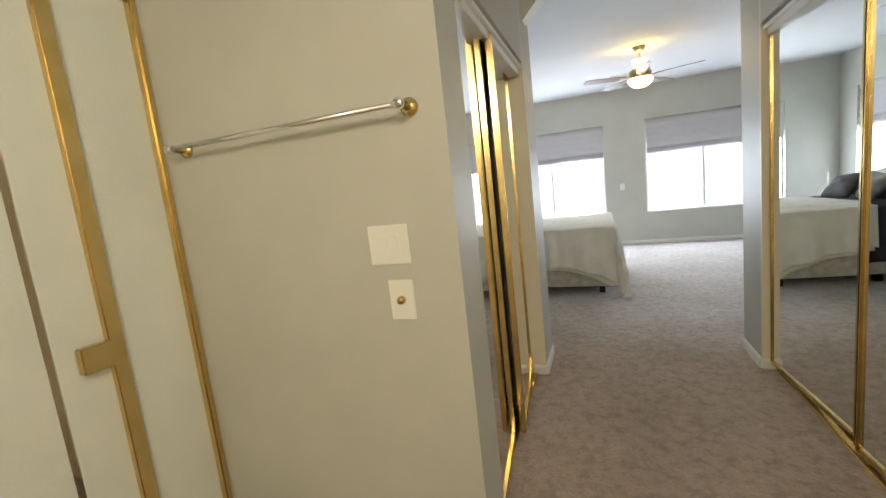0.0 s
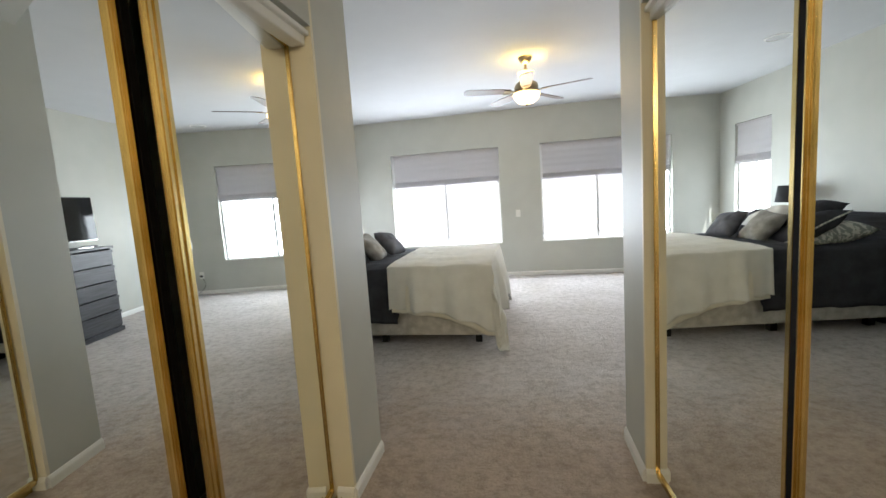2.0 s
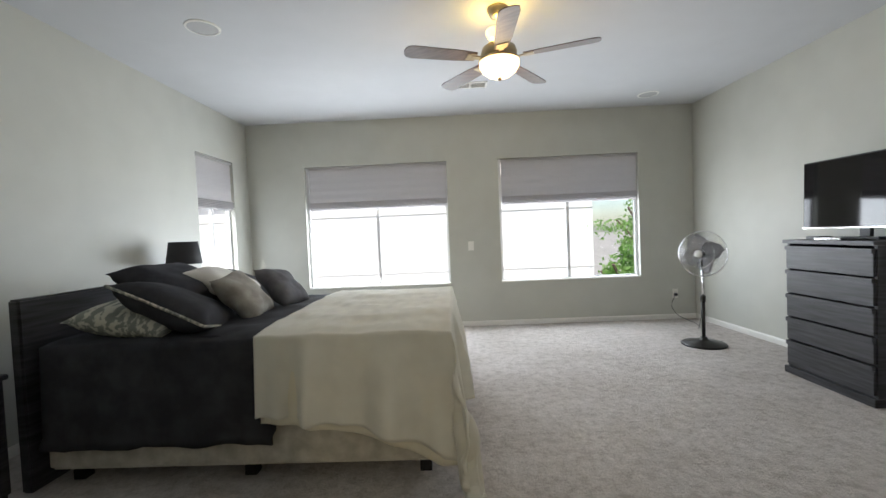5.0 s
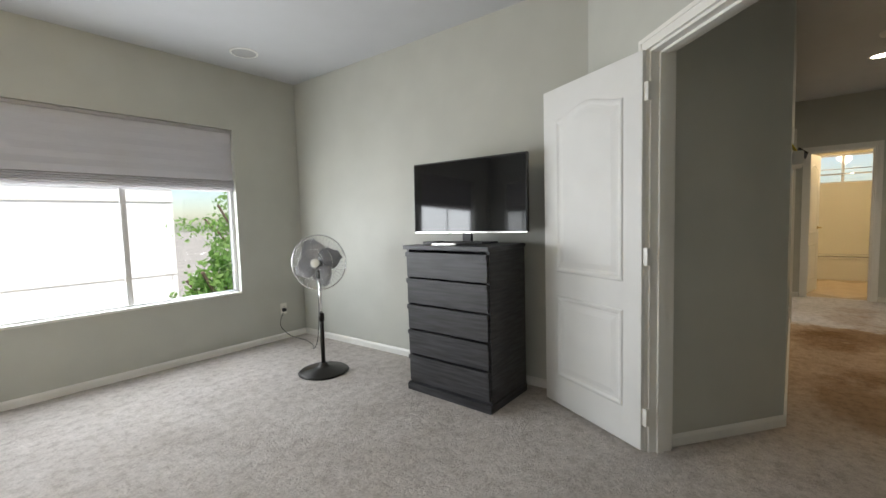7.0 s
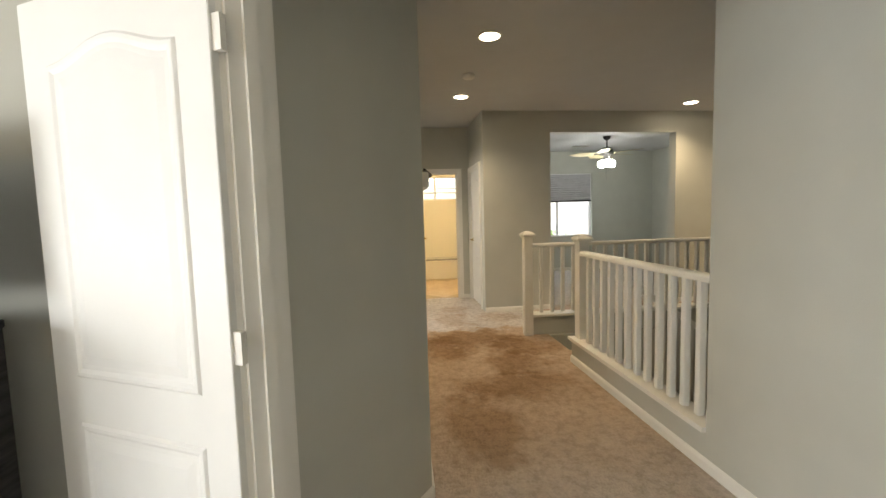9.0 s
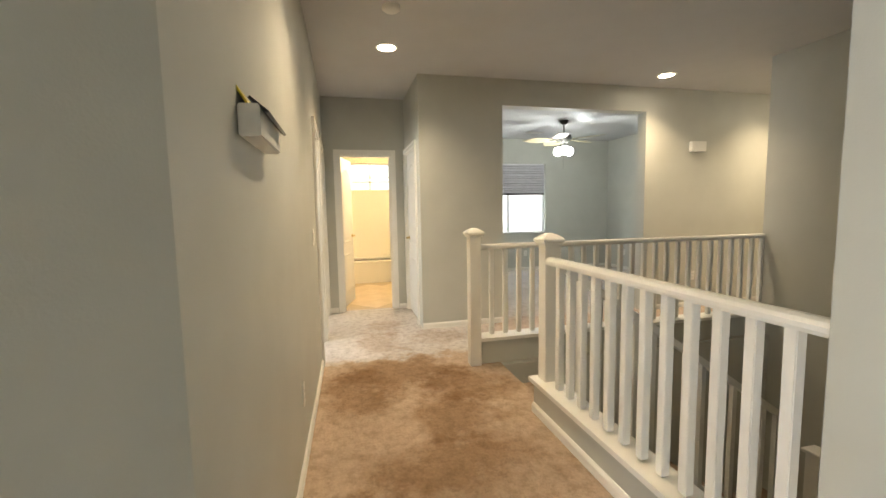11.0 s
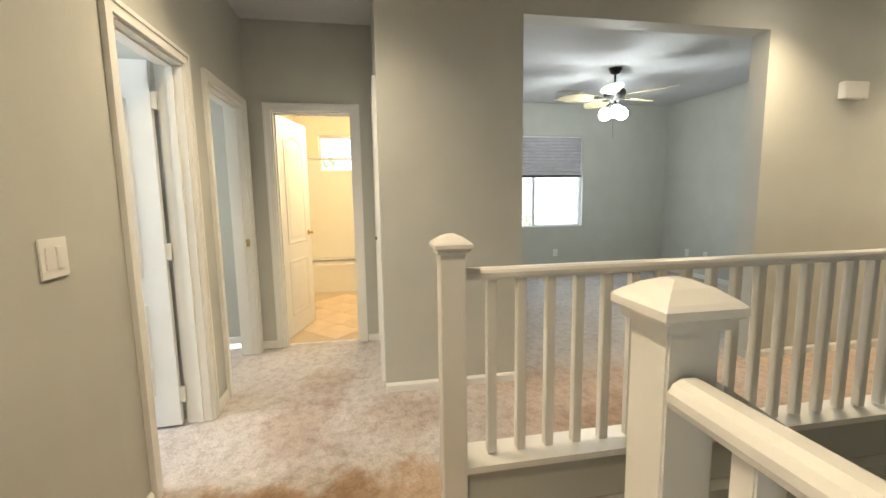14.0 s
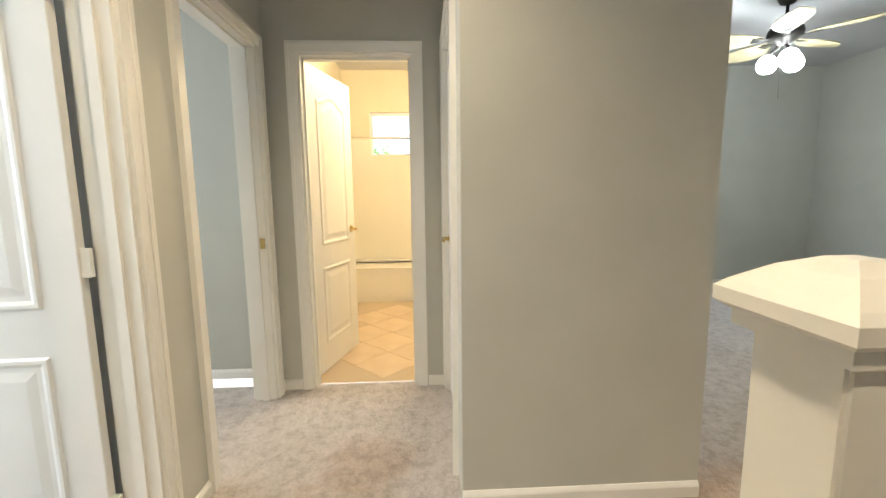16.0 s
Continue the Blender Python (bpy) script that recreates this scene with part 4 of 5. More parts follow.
def ceiling_fan(x, y, label, angle, blade_outline, blade_mat, z_motor, metal, hug, count=5):
    root = thing("ceiling_fan", pose(x, y, CH, 0, 0, angle), label, "ceiling fan")
    part("canopy", lathe([(0.072, 0), (0.072, -0.012), (0.05, -0.055), (0.018, -0.07)], 28), metal, root, smooth=True)
    part("downrod", tube([(0, 0, -0.05), (0, 0, z_motor + 0.08)], 0.012), metal, root, smooth=True)
    part("motor", lathe([(0.02, z_motor + 0.10), (0.07, z_motor + 0.09), (0.115, z_motor + 0.055), (0.125, z_motor + 0.02), (0.115, z_motor - 0.02), (0.06, z_motor - 0.045), (0.05, z_motor - 0.075)], 36), metal, root, smooth=True)
    for k in range(count):
        mm = pose(0, 0, z_motor - 0.012, 0, 0, 360 / count * k) @ pose(0, 0, 0, 10, 0, 0)
        bm = bmesh.new()
        up = [bm.verts.new((px, py, 0.003)) for px, py in blade_outline]
        dn = [bm.verts.new((px, py, -0.003)) for px, py in blade_outline]
        bm.faces.new(up)
        bm.faces.new(dn[::-1])
        for i in range(len(up)):
            bm.faces.new((up[i], dn[i], dn[(i + 1) % len(up)], up[(i + 1) % len(up)]))
        bmesh.ops.transform(bm, matrix=mm, verts=bm.verts)
        part("blade", bm, blade_mat, root)
        bm = cubes((0.09, 0.20, -0.018, 0.018, -0.010, -0.003), (0.17, 0.235, -0.035, 0.035, -0.008, -0.003), m=mm)
        part("blade_arm", bm, metal, root)
    return root


NICKEL = mat("antique_brass", (0.45, 0.36, 0.22), 0.3, metal=1.0)
bo = [(0.17, -0.045), (0.30, -0.058), (0.60, -0.066), (0.64, -0.055), (0.655, -0.03), (0.66, 0), (0.655, 0.03), (0.64, 0.055), (0.60, 0.066), (0.30, 0.058), (0.17, 0.045)]
cf = ceiling_fan(1.47, 4.97, "antique brass ceiling fan with walnut blades and lit glass bowl", -19, bo, BLADE, -0.325, NICKEL, True)
part("light_kit", lathe([(0.05, -0.31), (0.10, -0.325), (0.135, -0.345), (0.14, -0.36)], 36), NICKEL, cf, smooth=True)
bw = part("glass_bowl", lathe([(0.138, -0.362), (0.135, -0.39), (0.115, -0.425), (0.075, -0.455), (0.03, -0.468), (0.0, -0.470)], 36, cap=False), GLOWW, cf, "glowing warm frosted glass bowl", smooth=True)
bw.visible_shadow = False
up = part("uplight", lathe([(0.055, -0.205), (0.075, -0.19), (0.085, -0.165), (0.085, -0.15)], 28, cap=False), GLOWU, cf, "glowing amber glass ring above the motor", smooth=True)
up.visible_shadow = False
part("finial", lathe([(0.012, -0.468), (0.016, -0.476), (0.006, -0.488), (0.0, -0.495)], 12, cap=False), NICKEL, cf, smooth=True)
po = [(0.15, -0.02), (0.22, -0.06), (0.32, -0.105), (0.43, -0.125), (0.52, -0.11), (0.60, -0.065), (0.66, -0.015), (0.68, 0.0), (0.66, 0.015), (0.60, 0.065), (0.52, 0.11), (0.43, 0.125), (0.32, 0.105), (0.22, 0.06), (0.15, 0.02)]
lf = ceiling_fan(10.2, -0.58, "black ceiling fan with palm leaf blades and three lit round globes", 0, po, PALM, -0.30, DARKMETAL, False)
for k in range(3):
    a = radians(120 * k + 40)
    g = lathe([(0.0, -0.07), (0.035, -0.065), (0.06, -0.045), (0.072, -0.012), (0.070, 0.02), (0.05, 0.055), (0.03, 0.07)], 20, cap=False)
    bmesh.ops.transform(g, matrix=Matrix.Translation((0.105 * math.cos(a), 0.105 * math.sin(a), -0.50)), verts=g.verts)
    p = part("globe", g, GLOWC, lf, "glowing white glass globe", smooth=True)
    p.visible_shadow = False
    part("lamp_arm", tube([(0.03 * math.cos(a), 0.03 * math.sin(a), -0.375), (0.105 * math.cos(a), 0.105 * math.sin(a), -0.43)], 0.012), DARKMETAL, lf)
part("pull_chain", tube([(0.02, 0, -0.37), (0.02, 0, -0.78)], 0.0015, 5), DARKMETAL, lf)

# ---- ceiling fittings ----
GRILLE = mat("grille", (0.45, 0.45, 0.45), 0.7)


def speaker(x, y):
    root = thing("ceiling_speaker", pose(x, y, CH), "round white speaker grille set in the bedroom ceiling", "speaker", "ceiling speakers")
    part("grille", lathe([(0.0, -0.006), (0.095, -0.006), (0.10, -0.003), (0.10, 0)], 32, cap=False), GRILLE, root)
    part("ring", lathe([(0.10, 0), (0.10, -0.008), (0.115, -0.005), (0.117, 0)], 32, cap=False), TRIM, root)


def vent(x, y, label, w=0.34, d=0.16, angle=0):
    root = thing("ceiling_vent", pose(x, y, CH, 0, 0, angle), label, "ceiling vent")
    part("frame", cubes((-w / 2, w / 2, -d / 2, -d / 2 + 0.02, -0.008, 0), (-w / 2, w / 2, d / 2 - 0.02, d / 2, -0.008, 0), (-w / 2, -w / 2 + 0.02, -d / 2, d / 2, -0.008, 0), (w / 2 - 0.02, w / 2, -d / 2, d / 2, -0.008, 0), (-0.01, 0.01, -d / 2, d / 2, -0.008, 0)), TRIM, root)
    part("backing", cubes((-w / 2 + 0.02, w / 2 - 0.02, -d / 2 + 0.02, d / 2 - 0.02, -0.002, 0)), DARKMETAL, root)
    for i in range(6):
        y0 = -d / 2 + 0.025 + i * (d - 0.05) / 6
        part("slat", cubes((-w / 2 + 0.02, w / 2 - 0.02, y0, y0 + 0.005, -0.006, -0.003)), TRIM, root)


speaker(3.43, 7.02)
speaker(-0.6, 5.0)
vent(1.34, 6.41, "white ceiling air vent near the bedroom windows")
vent(11.28, -0.57, "white ceiling air vent in the loft room", angle=90)
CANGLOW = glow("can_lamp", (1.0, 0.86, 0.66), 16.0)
# Rings and bulbs for all four, the added unseen one too.
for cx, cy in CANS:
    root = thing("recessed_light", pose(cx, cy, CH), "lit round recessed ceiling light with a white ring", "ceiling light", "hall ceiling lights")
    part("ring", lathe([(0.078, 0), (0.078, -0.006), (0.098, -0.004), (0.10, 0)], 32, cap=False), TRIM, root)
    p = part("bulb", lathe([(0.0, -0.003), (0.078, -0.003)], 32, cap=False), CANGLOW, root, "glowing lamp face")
sd = thing("smoke_detector", pose(6.90, 2.645, CH), "small round smoke detector on the hall ceiling", "smoke detector")
part("body", lathe([(0.065, 0), (0.065, -0.02), (0.05, -0.034), (0.0, -0.036)], 28, cap=False), WHITEPL, sd, smooth=True)
ch = thing("door_chime", pose(EX, -1.34, 1.985, 0, 0, 90), "cream door chime box high on the hall wall", "door chime")
part("cover", cubes((-0.11, 0.11, 0.0, 0.055, 0, 0.125)), WHITEPL, ch, bevel=0.006)
al = thing("wall_box", pose(5.22, NY + 0.0385, 1.52, 0, 0, 180), "cream wall box with an open dark lid and a yellow card", "wall box")
part("case", cubes((-0.18, 0.18, 0.0, 0.055, 0.0, 0.085)), WHITEPL, al, bevel=0.004)
bm = cubes((-0.175, 0.175, -0.004, 0.004, -0.035, 0.025), m=pose(0, 0.048, 0.086, 50))
part("lid", bm, DARKMETAL, al, "dark brown open lid")
bm = cubes((-0.02, 0.15, -0.003, 0.003, 0, 0.06), m=pose(0, 0.022, 0.086, 30))
part("card", bm, mat("yellow_card", (0.75, 0.60, 0.03), 0.5), al, "bright yellow card")

# ---- bed ----
def cloth(name, xs, ys, height, material, parent, label="", thick=0.012):
    """A sheet of cloth over a grid: height gives the place for (u, v)."""
    bm = bmesh.new()
    g = [[bm.verts.new(height(u, v)) for v in ys] for u in xs]
    for i in range(len(xs) - 1):
        for j in range(len(ys) - 1):
            bm.faces.new((g[i][j], g[i + 1][j], g[i + 1][j + 1], g[i][j + 1]))
    bm.normal_update()
    nx, ny = len(xs), len(ys)
    under = [[bm.verts.new(v.co - v.normal * thick if v.co.z > 0.05 else v.co + Vector((0, 0, 0.004))) for v in row] for row in g]
    for i in range(nx - 1):
        for j in range(ny - 1):
            bm.faces.new((under[i][j], under[i][j + 1], under[i + 1][j + 1], under[i + 1][j]))
    for i in range(nx - 1):
        for j in (0, ny - 1):
            bm.faces.new((g[i][j], g[i + 1][j], under[i + 1][j], under[i][j]))
    for j in range(ny - 1):
        for i in (0, nx - 1):
            bm.faces.new((g[i][j], g[i][j + 1], under[i][j + 1], under[i][j]))
    return part(name, bm, material, parent, label, smooth=True)


BX0, BX1, BY0, BY1, BZ = -1.02, 1.04, 4.07, 5.60, 0.755
bed = thing("bed", pose(0, 0, 0), "queen bed with charcoal bedding and quilted cream base cover", "bed")
bm = cubes((BX0, BX1, BY0, BY1, 0.42, BZ - 0.01))
part("mattress", bm, SHEET, bed, bevel=0.05, smooth=True)
bm = cubes((BX0 + 0.01, BX1 - 0.01, BY0 + 0.01, BY1 - 0.01, 0.09, 0.43))
part("box_base", bm, SKIRT, bed, "quilted cream base cover", bevel=0.02)
for x in (BX0 + 0.1, 0.0, BX1 - 0.12):
    for y in (BY0 + 0.12, BY1 - 0.12):
        part("leg", cubes((x - 0.03, x + 0.03, y - 0.03, y + 0.03, 0, 0.10)), DARKMETAL, bed)
part("headboard", cubes((BX0 - 0.09, BX0 - 0.03, BY0 - 0.03, BY1 + 0.03, 0.0, 0.98)), BLACKWOOD, bed, "black wooden headboard", bevel=0.01)


def fold(v, a=0.016):
    """Soft hanging folds: broad ones with finer ones between."""
    n = noise.noise(Vector((v * 2.1, 0.7, 1.9)))
    return a * (0.9 * math.sin(v * 17 + 3 * n) + 0.6 * math.sin(v * 31 + 1.3 + 4 * n) + 1.6 * n)


def drape(lift, flare, amp=0.016):
    """The place of cloth laid over the mattress: u along x, v across; both run past the edges."""
    def at(u, v):
        over_foot = max(0.0, u - BX1)
        near = max(0.0, BY0 - v)
        far = max(0.0, v - BY1)
        z = BZ + lift
        x, y = min(u, BX1), min(max(v, BY0), BY1)
        r = 0.035
        side = max(near, far)
        drop = 0.0
        if side > 0:
            out = min(side, r)
            drop += max(0.0, side - 0.03)
            k = (1 if far > 0 else -1)
            y += k * (lift + out * 0.5 + flare * drop + fold(u, amp) * min(1, drop * 3))
        if over_foot > 0:
            d = max(0.0, over_foot - 0.03)
            x += lift + min(over_foot, r) * 0.5 + flare * d + fold(v * 1.1 + 2, amp) * min(1, d * 3)
            drop = max(drop, d) if side > 0 else d
            if side > 0:
                drop = min(0.745, math.sqrt(drop * drop + d * d))
                k = (1 if far > 0 else -1)
                y += k * 0.05 * min(1, d * 2)
                x += 0.04 * min(1, drop * 2)
        wr = 0.012 * noise.noise(Vector((u * 3.5, v * 5, 0.3))) + 0.007 * noise.noise(Vector((u * 14, v * 9, 2.3)))
        bulge = -0.02 * min(1.0, abs((v - (BY0 + BY1) / 2)) / 0.77) ** 6
        return (x, y, max(0.012, z - drop + wr + bulge))
    return at


def steps(a, b, n):
    return [a + (b - a) * i / n for i in range(n + 1)]


at = drape(0.006, 0.03, 0.008)
cloth("duvet", steps(BX0 + 0.05, 0.20, 36), steps(BY0 - 0.55, BY1 + 0.5, 70), lambda u, v: at(u, v) if v > BY0 - 0.5 else (at(u, v)[0] - 0.02, at(u, v)[1], at(u, v)[2]), SHEET, bed, "charcoal grey bedspread hanging to one side")
blanket = thing("blanket", pose(0, 0, 0), "ivory woven blanket draped over the foot half of the bed", "blanket")
at2 = drape(0.024, 0.10, 0.036)


def blanket_at(u, v):
    # the near hem hangs lower towards the foot
    w = max(0.0, min(1.0, (u - 0.15) / 0.9))
    hem = 0.42 + 0.05 * w + 0.17 * w ** 3
    span = BY0 - 0.60
    if v < BY0:
        v2 = BY0 - (BY0 - v) / 0.60 * hem
        return at2(u, v2)
    return at2(u, v)


cloth("cloth", steps(0.12, BX1 + 0.62, 90), steps(BY0 - 0.60, BY1 + 0.60, 130), blanket_at, BLANKET, blanket, thick=0.010)
at3 = drape(0.012, 0.07, 0.012)


def hem_at(u, v):
    w = max(0.0, min(1.0, (u - 0.10) / 0.9))
    hem = 0.44 + 0.06 * w + 0.16 * w ** 3
    v2 = BY0 - (BY0 - v) / 0.60 * hem if v < BY0 else v
    return at3(u, v2)


cloth("underlayer", steps(0.14, BX1 + 0.1, 40), steps(BY0 - 0.60, BY0 + 0.2, 34), hem_at, mat("ivory_sheet", (0.70, 0.66, 0.53), 0.9, color2=(0.76, 0.72, 0.60), scale=6, spec=0.1), blanket, "pale ivory sheet edge below the blanket", thick=0.006)


def pillow(m, w, d, h, material, label, seed, piping=None):
    root = thing("pillow", m, label, "pillow", "pillows at the head of the bed")
    bm = bmesh.new()
    n = 18
    top, bot = [], []
    for sgn, store in ((1, top), (-1, bot)):
        for i in range(n + 1):
            row = []
            for j in range(n + 1):
                u, v = i / n * 2 - 1, j / n * 2 - 1
                puff = max(0.0, (1 - u ** 4) * (1 - v ** 4)) ** 0.55
                pinch = 1 - 0.10 * (abs(u) ** 2) * (1 - abs(v)) - 0.0
                x = u * w / 2 * (1 - 0.07 * (1 - v * v))
                y = v * d / 2 * (1 - 0.07 * (1 - u * u))
                z = sgn * h / 2 * puff + 0.012 * noise.noise(Vector((u * 2 + seed, v * 2, sgn)))
                row.append(bm.verts.new((x, y, z if puff > 0.02 else 0)))
            store.append(row)
    for g, flip in ((top, False), (bot, True)):
        for i in range(n):
            for j in range(n):
                f = (g[i][j], g[i + 1][j], g[i + 1][j + 1], g[i][j + 1])
                bm.faces.new(f[::-1] if flip else f)
    bmesh.ops.remove_doubles(bm, verts=bm.verts, dist=0.002)
    part("cushion", bm, material, root, smooth=True)
    if piping:
        pts = []
        for k in range(48):
            a = 2 * math.pi * k / 48
            c, s_ = math.cos(a), math.sin(a)
            q = max(abs(c), abs(s_))
            u, v = c / q, s_ / q
            pts.append((u * w / 2 * (1 - 0.07 * (1 - v * v)) * 1.0, v * d / 2 * (1 - 0.07 * (1 - u * u)), 0))
        part("piping", tube(pts, 0.008, 6, True), piping, root, smooth=True)
    return root


FUR = mat("taupe_velvet", (0.25, 0.235, 0.21), 0.9, color2=(0.40, 0.38, 0.34), scale=11, bump=0.5, bump_scale=120, spec=0.2)
GREYP = mat("grey_pillow", (0.10, 0.10, 0.11), 0.9, color2=(0.17, 0.17, 0.18), scale=9, bump=0.3, bump_scale=150, spec=0.1)
PATT = mat("patterned_fabric", (0.55, 0.53, 0.44), 0.9, color2=(0.22, 0.23, 0.20), scale=6, stretch=(6, 1, 6), lo=0.45, hi=0.52)
pillow(pose(-0.46, 4.42, 0.84, -14, 26, 4), 0.52, 0.68, 0.20, SHEET, "charcoal pillow lying on patterned pillows near the bed's edge", 1, PATT)
pillow(pose(-0.66, 4.42, 0.83, 4, 12, 8), 0.48, 0.70, 0.17, PATT, "cream and sage patterned pillow partly covered by charcoal ones", 2)
pillow(pose(-0.62, 5.15, 0.85, 6, 20, -5), 0.50, 0.72, 0.20, SHEET, "charcoal pillow leaning on the headboard", 3)
pillow(pose(-0.72, 4.75, 0.96, 0, 26, 2), 0.48, 0.66, 0.18, SHEET, "charcoal pillow on top of the pillow pile", 4)
pillow(pose(-0.25, 4.68, 0.875, 8, 48, 14), 0.37, 0.38, 0.15, FUR, "taupe crushed velvet cushion leaning on the pillow pile", 5)
pillow(pose(-0.17, 5.10, 0.875, -8, 46, -14), 0.35, 0.37, 0.14, GREYP, "grey textured cushion leaning at the far side", 6)
pillow(pose(-0.55, 4.98, 0.94, 0, 24, 10), 0.42, 0.55, 0.14, mat("cream_pillow", (0.62, 0.60, 0.55), 0.9, color2=(0.68, 0.66, 0.61), scale=6), "cream pillow on top of the pillow pile", 7)


def nightstand(x, y):
    ns = thing("nightstand", pose(x, y, 0), "black wooden nightstand beside the bed's headboard", "nightstand")
    part("case", cubes((-0.22, 0.22, -0.23, 0.23, 0.04, 0.60)), BLACKWOOD, ns, bevel=0.004)
    part("top", cubes((-0.235, 0.235, -0.245, 0.245, 0.60, 0.625)), BLACKWOOD, ns, bevel=0.004)
    part("plinth", cubes((-0.21, 0.21, -0.22, 0.22, 0, 0.04)), BLACKWOOD, ns)
    for z in (0.09, 0.34):
        part("drawer", cubes((0.218, 0.232, -0.21, 0.21, z, z + 0.23)), BLACKWOOD, ns, bevel=0.002)
    return ns


nightstand(-1.32, 5.92)
nightstand(-1.32, 3.76)
LAMPSH = mat("dark_lampshade", (0.03, 0.03, 0.032), 0.8)
for lx, ly in ((-1.33, 5.74),):
    tl = thing("table_lamp", pose(lx, ly, 0.626), "table lamp with dark drum shade on the black nightstand", "table lamp")
    part("foot", lathe([(0.065, 0), (0.065, 0.01), (0.03, 0.02)], 24), CHROME, tl, smooth=True)
    part("stem", lathe([(0.02, 0.02), (0.035, 0.08), (0.02, 0.15), (0.035, 0.24), (0.018, 0.32), (0.01, 0.44)], 20), mat("glass_stem", (0.75, 0.75, 0.72), 0.1), tl, smooth=True)
    bm = lathe([(0.145, 0.42), (0.115, 0.62), (0.112, 0.62), (0.142, 0.42)], 32, cap=False)
    part("shade", bm, LAMPSH, tl, "dark grey drum shade", smooth=True)

# ---- small bathroom ----
TUBW = mat("bath_porcelain", (0.80, 0.78, 0.72), 0.12)
TILEW = mat("cream_surround", (0.78, 0.75, 0.66), 0.25)
tub = thing("bathtub", pose(11.45, 1.58, 0), "white built-in bathtub under the small bathroom window", "bathtub")
part("apron", cubes((0, 0.05, 0, 1.74, 0, 0.38)), TUBW, tub, bevel=0.012)
part("rim", cubes((-0.01, 0.09, 0, 1.74, 0.37, 0.40), (0.66, 0.74, 0, 1.74, 0.37, 0.40), (0.09, 0.66, 0, 0.09, 0.37, 0.40), (0.09, 0.66, 1.65, 1.74, 0.37, 0.40)), TUBW, tub)
part("basin", cubes((0.05, 0.73, 0.04, 1.70, 0.0, 0.355)), TUBW, tub)
sr = tagged(mesh_ob("shower_surround", cubes((BX - 0.012, BX - 0.001, 1.57, 1.955, 0.40, 1.92), (BX - 0.012, BX - 0.001, 1.955, 2.995, 0.40, 1.695), (BX - 0.012, BX - 0.001, 2.995, 3.32, 0.40, 1.92)), TILEW), kind="structure")
rod = thing("shower_rod", pose(11.47, 1.565, 1.83), "chrome shower curtain rod over the bathtub", "curtain rod")
part("rod", tube([(0, 0, 0), (0, 1.76, 0)], 0.013), CHROME, rod, smooth=True)
to = thing("toilet", pose(10.75, 1.60, 0), "white two piece toilet beside the bathtub", "toilet")
part("pedestal", lathe([(0.11, 0), (0.12, 0.02), (0.10, 0.12), (0.13, 0.26), (0.19, 0.38), (0.19, 0.40)], 28), TUBW, to, smooth=True).location = (0, 0.42, 0)
part("seat", lathe([(0.0, 0.405), (0.195, 0.405), (0.20, 0.42), (0.19, 0.435), (0.0, 0.44)], 28, cap=False), TUBW, to, smooth=True).location = (0, 0.42, 0)
part("tank", cubes((-0.22, 0.22, 0.01, 0.20, 0.38, 0.74)), TUBW, to, bevel=0.015)
part("tank_lid", cubes((-0.23, 0.23, 0.005, 0.21, 0.74, 0.775)), TUBW, to, bevel=0.008)
part("flush_lever", cubes((-0.20, -0.12, 0.20, 0.215, 0.66, 0.68)), CHROME, to)
BTILE = [mat("bath_tile", (0.56, 0.43, 0.28), 0.4, color2=(0.64, 0.51, 0.35), scale=5), mat("bath_tile_light", (0.60, 0.46, 0.30), 0.4, color2=(0.66, 0.53, 0.37), scale=5)]
GROUT = mat("grout", (0.53, 0.43, 0.30), 0.9)
bf = tagged(mesh_ob("bath_floor", cubes((HE + 0.06, BX, 1.56, 3.33, 0.0, 0.004)), GROUT), kind="structure")

# ---- outside ----
GROUND = mat("outside_ground", (0.42, 0.38, 0.32), 0.9, color2=(0.50, 0.46, 0.40), scale=0.5)
tagged(mesh_ob("ground", cubes((-400, 400, -400, 400, -3.3, -3.2)), GROUND), kind="structure")
STUCCO = mat("stucco", (0.86, 0.84, 0.81), 0.9, color2=(0.89, 0.87, 0.84), scale=2, bump=0.3, bump_scale=20)
ROOFT = mat("roof_tile", (0.60, 0.50, 0.42), 0.8, color2=(0.70, 0.60, 0.52), scale=6)
house = thing("neighbour_house", pose(-14.0, 19.0, -3.2), "pale stucco neighbour house with a tiled roof and garden wall", "house")
part("wall", cubes((0, 20.7, 0, 8, 0, 6.6)), STUCCO, house)
rf = bmesh.new()
v = [rf.verts.new(p) for p in ((-0.5, -0.6, 6.6), (21.2, -0.6, 6.6), (21.2, 8.6, 6.6), (-0.5, 8.6, 6.6), (3.2, 4, 8.3), (17.7, 4, 8.3))]
for f in ((0, 1, 5, 4), (1, 2, 5), (2, 3, 4, 5), (3, 0, 4), (3, 2, 1, 0)):
    rf.faces.new([v[i] for i in f])
part("roof", rf, ROOFT, house)
part("eave_board", cubes((-0.5, 21.2, -0.62, -0.58, 6.42, 6.62)), mat("eave_paint", (0.55, 0.50, 0.45), 0.7), house)
part("band", cubes((0, 20.7, -0.04, 0, 2.9, 3.05)), STUCCO, house)
part("band", cubes((0, 20.7, -0.05, 0, 5.28, 5.36)), STUCCO, house)
for wx in (9.7, 15.1):
    w = part("window", cubes((wx, wx + 1.4, -0.05, -0.01, 0.9, 2.1)), VINYLW, house)
    part("pane", cubes((wx + 0.06, wx + 0.67, -0.055, -0.05, 0.96, 2.04), (wx + 0.73, wx + 1.34, -0.055, -0.05, 0.96, 2.04)), SCREEN, w)
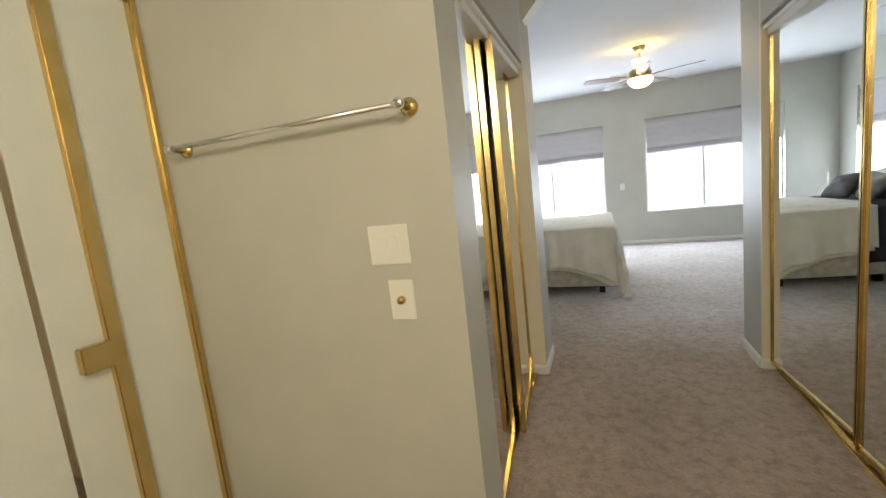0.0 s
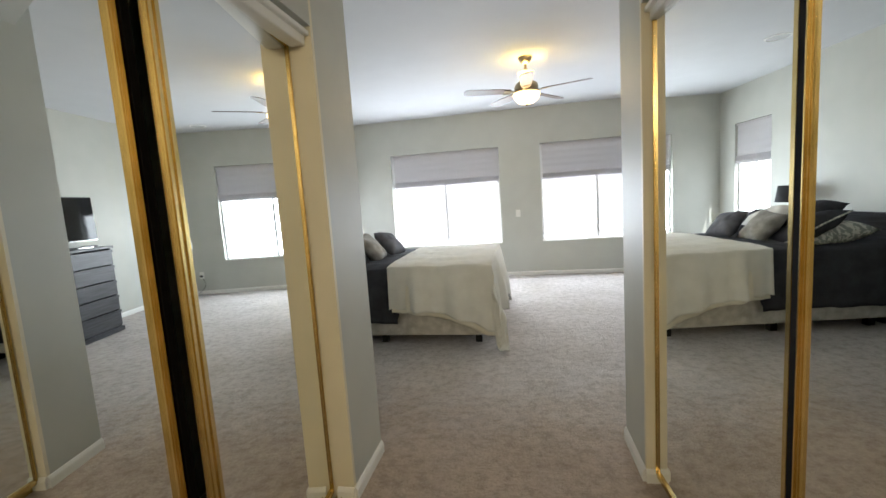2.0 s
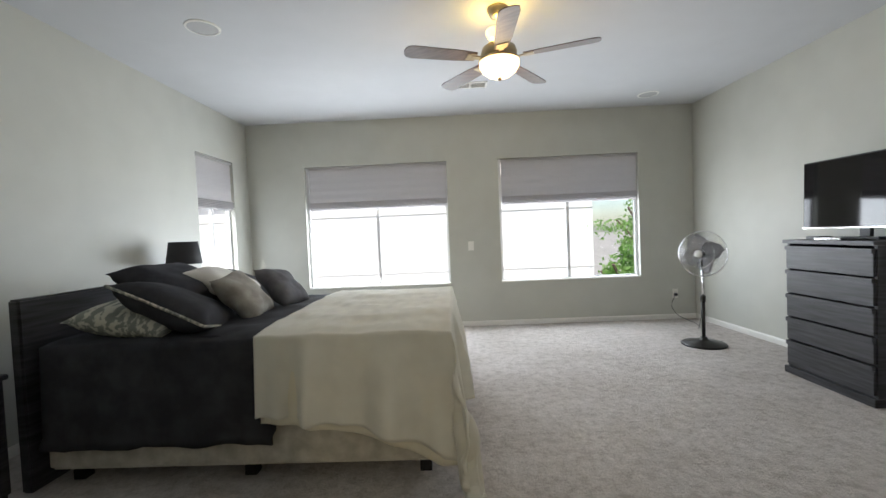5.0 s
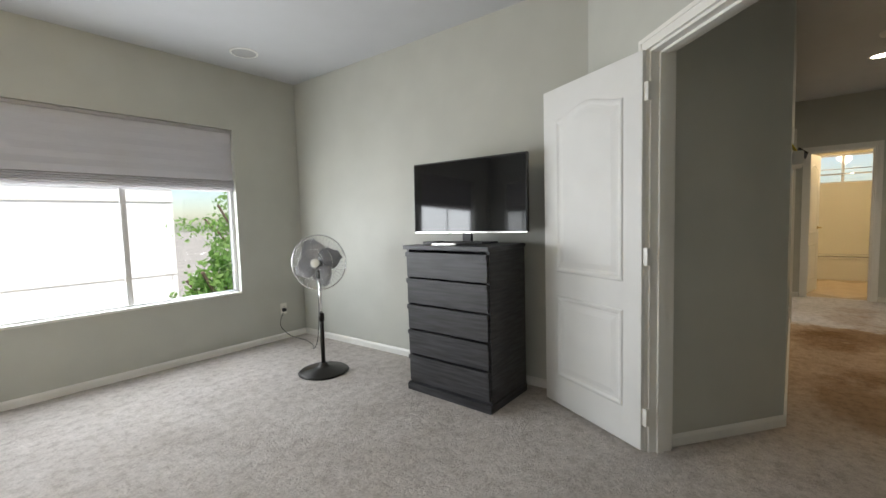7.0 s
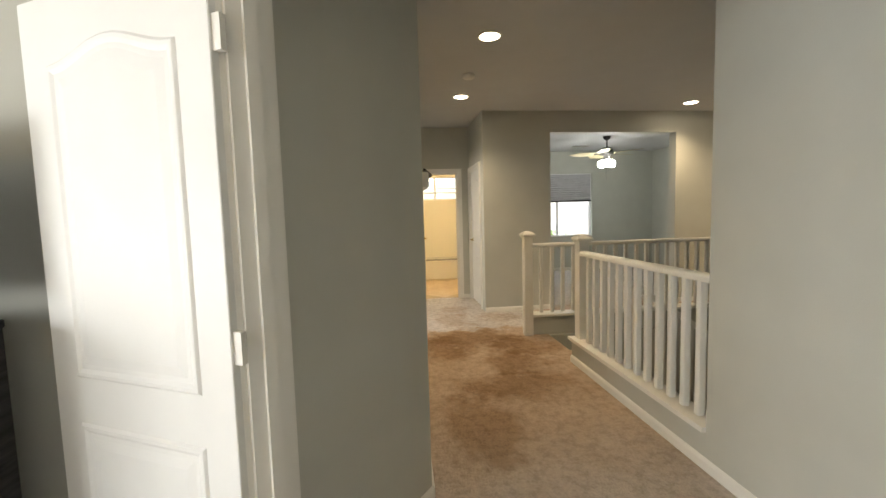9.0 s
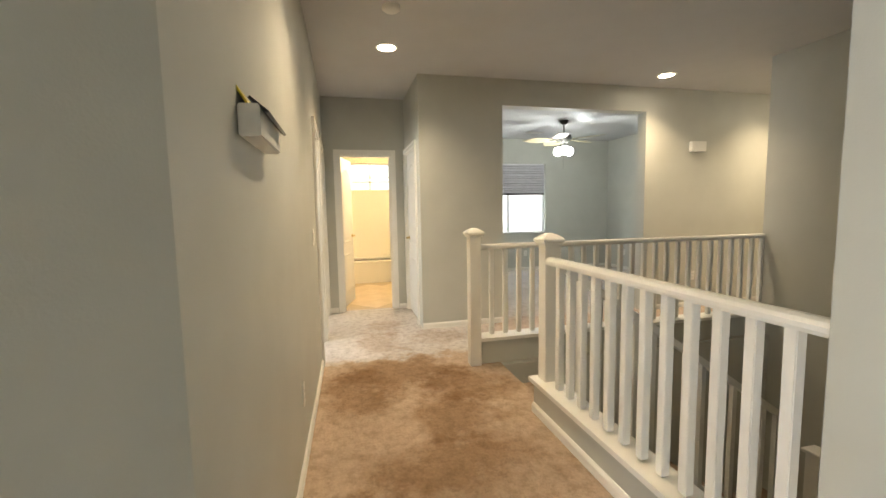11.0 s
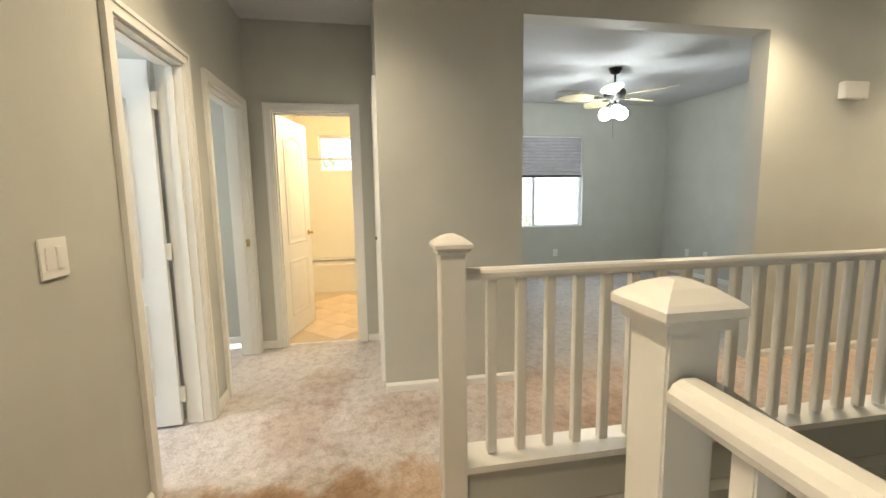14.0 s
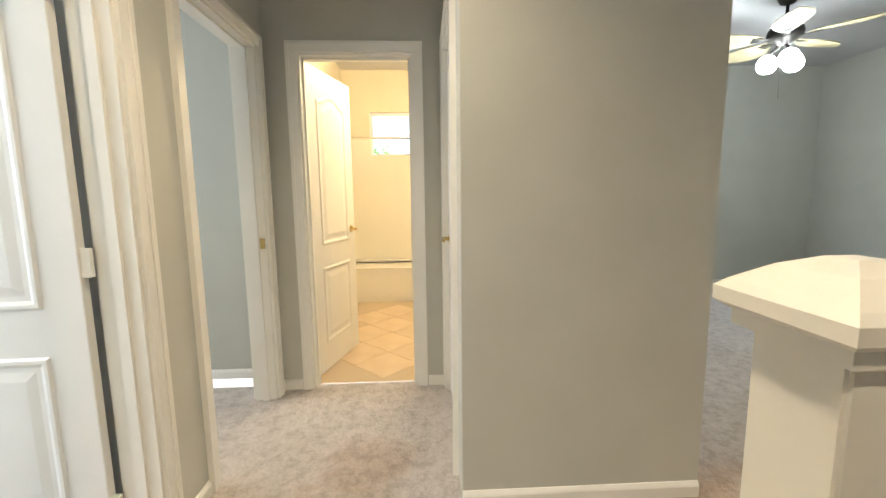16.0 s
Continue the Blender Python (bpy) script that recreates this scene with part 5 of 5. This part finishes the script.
gw = tagged(mesh_ob("garden_wall", cubes((-14, 9, 15.2, 15.4, -3.2, -1.4)), STUCCO), "pale block garden wall behind the house", "garden wall")
LEAF = mat("leaves", (0.14, 0.28, 0.06), 0.6, color2=(0.28, 0.42, 0.13), scale=3)
ln, ll = LEAF.node_tree.nodes, LEAF.node_tree.links
lt, lm = ln.new("ShaderNodeBsdfTranslucent"), ln.new("ShaderNodeMixShader")
lt.inputs[0].default_value = (0.35, 0.60, 0.16, 1)
lm.inputs[0].default_value = 0.45
ll.new(ln["Principled BSDF"].outputs[0], lm.inputs[1])
ll.new(lt.outputs[0], lm.inputs[2])
ll.new(lm.outputs[0], ln["Material Output"].inputs[0])
BARK = mat("bark", (0.16, 0.11, 0.08), 0.9)


def tree(x, y, h, r, seed, label):
    rnd = random.Random(seed)
    root = thing("tree", pose(x, y, -3.2), label, "tree")
    bm = bmesh.new()
    add_tube(bm, [(0, 0, 0), (0.05, 0.02, h * 0.35), (0.0, 0.1, h * 0.75)], 0.11, 8)
    for k in range(6):
        a = k * 1.05 + rnd.random()
        add_tube(bm, [(0.02, 0.02, h * (0.35 + 0.05 * k)), (math.cos(a) * r * 0.5, math.sin(a) * r * 0.5, h * (0.55 + 0.05 * k)), (math.cos(a) * r * 0.8, math.sin(a) * r * 0.8, h * (0.62 + 0.06 * k))], 0.04, 6)
    part("trunk", bm, BARK, root)
    vs, fs = [], []
    centres = [(rnd.gauss(0, r * 0.42), rnd.gauss(0, r * 0.42), h * 0.68 + rnd.gauss(0, r * 0.38)) for _ in range(34)]
    for c in centres:
        for _ in range(70):
            p = Vector((c[0] + rnd.gauss(0, r * 0.14), c[1] + rnd.gauss(0, r * 0.14), c[2] + rnd.gauss(0, r * 0.12)))
            d1 = Vector((rnd.gauss(0, 1), rnd.gauss(0, 1), rnd.gauss(0, 1))).normalized() * 0.09
            d2 = d1.cross(Vector((rnd.gauss(0, 1), rnd.gauss(0, 1), rnd.gauss(0, 1)))).normalized() * 0.045
            n = len(vs)
            vs += [p - d1, p + d2, p + d1, p - d2]
            fs.append((n, n + 1, n + 2, n + 3))
    me = bpy.data.meshes.new("crown")
    me.from_pydata([tuple(q) for q in vs], [], fs)
    me.materials.append(LEAF)
    ob = new("crown", me)
    ob.parent = root
    return root


tree(5.95, 13.6, 4.3, 1.05, 3, "leafy green tree beyond the bedroom window")
tree(8.6, 18.0, 6.4, 1.6, 21, "tall pale leafy tree beside the neighbour house")
tree(5.0, 13.4, 2.5, 0.7, 7, "low yellow green shrub below the bedroom window")
tree(21.5, -2.4, 4.9, 1.5, 9, "leafy green tree beyond the loft window")
tree(21.0, 3.6, 5.6, 1.5, 12, "leafy green tree beyond the bathroom window")
fence2 = tagged(mesh_ob("garden_wall", cubes((24, 24.3, -14, 14, -3.2, 2.2)), STUCCO), "pale block garden wall beyond the trees", "garden wall")

# ---- bathroom floor tiles ----
base = bpy.data.objects["bath_floor"]
mesh_cache = {}
k = 0
T = 0.33
c45 = math.sqrt(0.5)
for i in range(-2, 14):
    for j in range(-9, 9):
        cx = HE + 0.1 + (i - j) * T * c45
        cy = 2.4 + (i + j - 6) * T * c45
        if not (HE + 0.30 < cx < 11.24 and 1.78 < cy < 3.1):
            continue
        key = (i * 7 + j * 3) % 2
        if key not in mesh_cache:
            bm = cubes((-T / 2 + 0.003, T / 2 - 0.003, -T / 2 + 0.003, T / 2 - 0.003, 0, 0.003))
            ob = mesh_ob("tile", bm, BTILE[key])
            mesh_cache[key] = ob.data
        else:
            ob = new("tile", mesh_cache[key])
        ob.parent = base
        ob.location = (cx, cy, 0.0042)
        ob.rotation_euler = (0, 0, math.pi / 4)
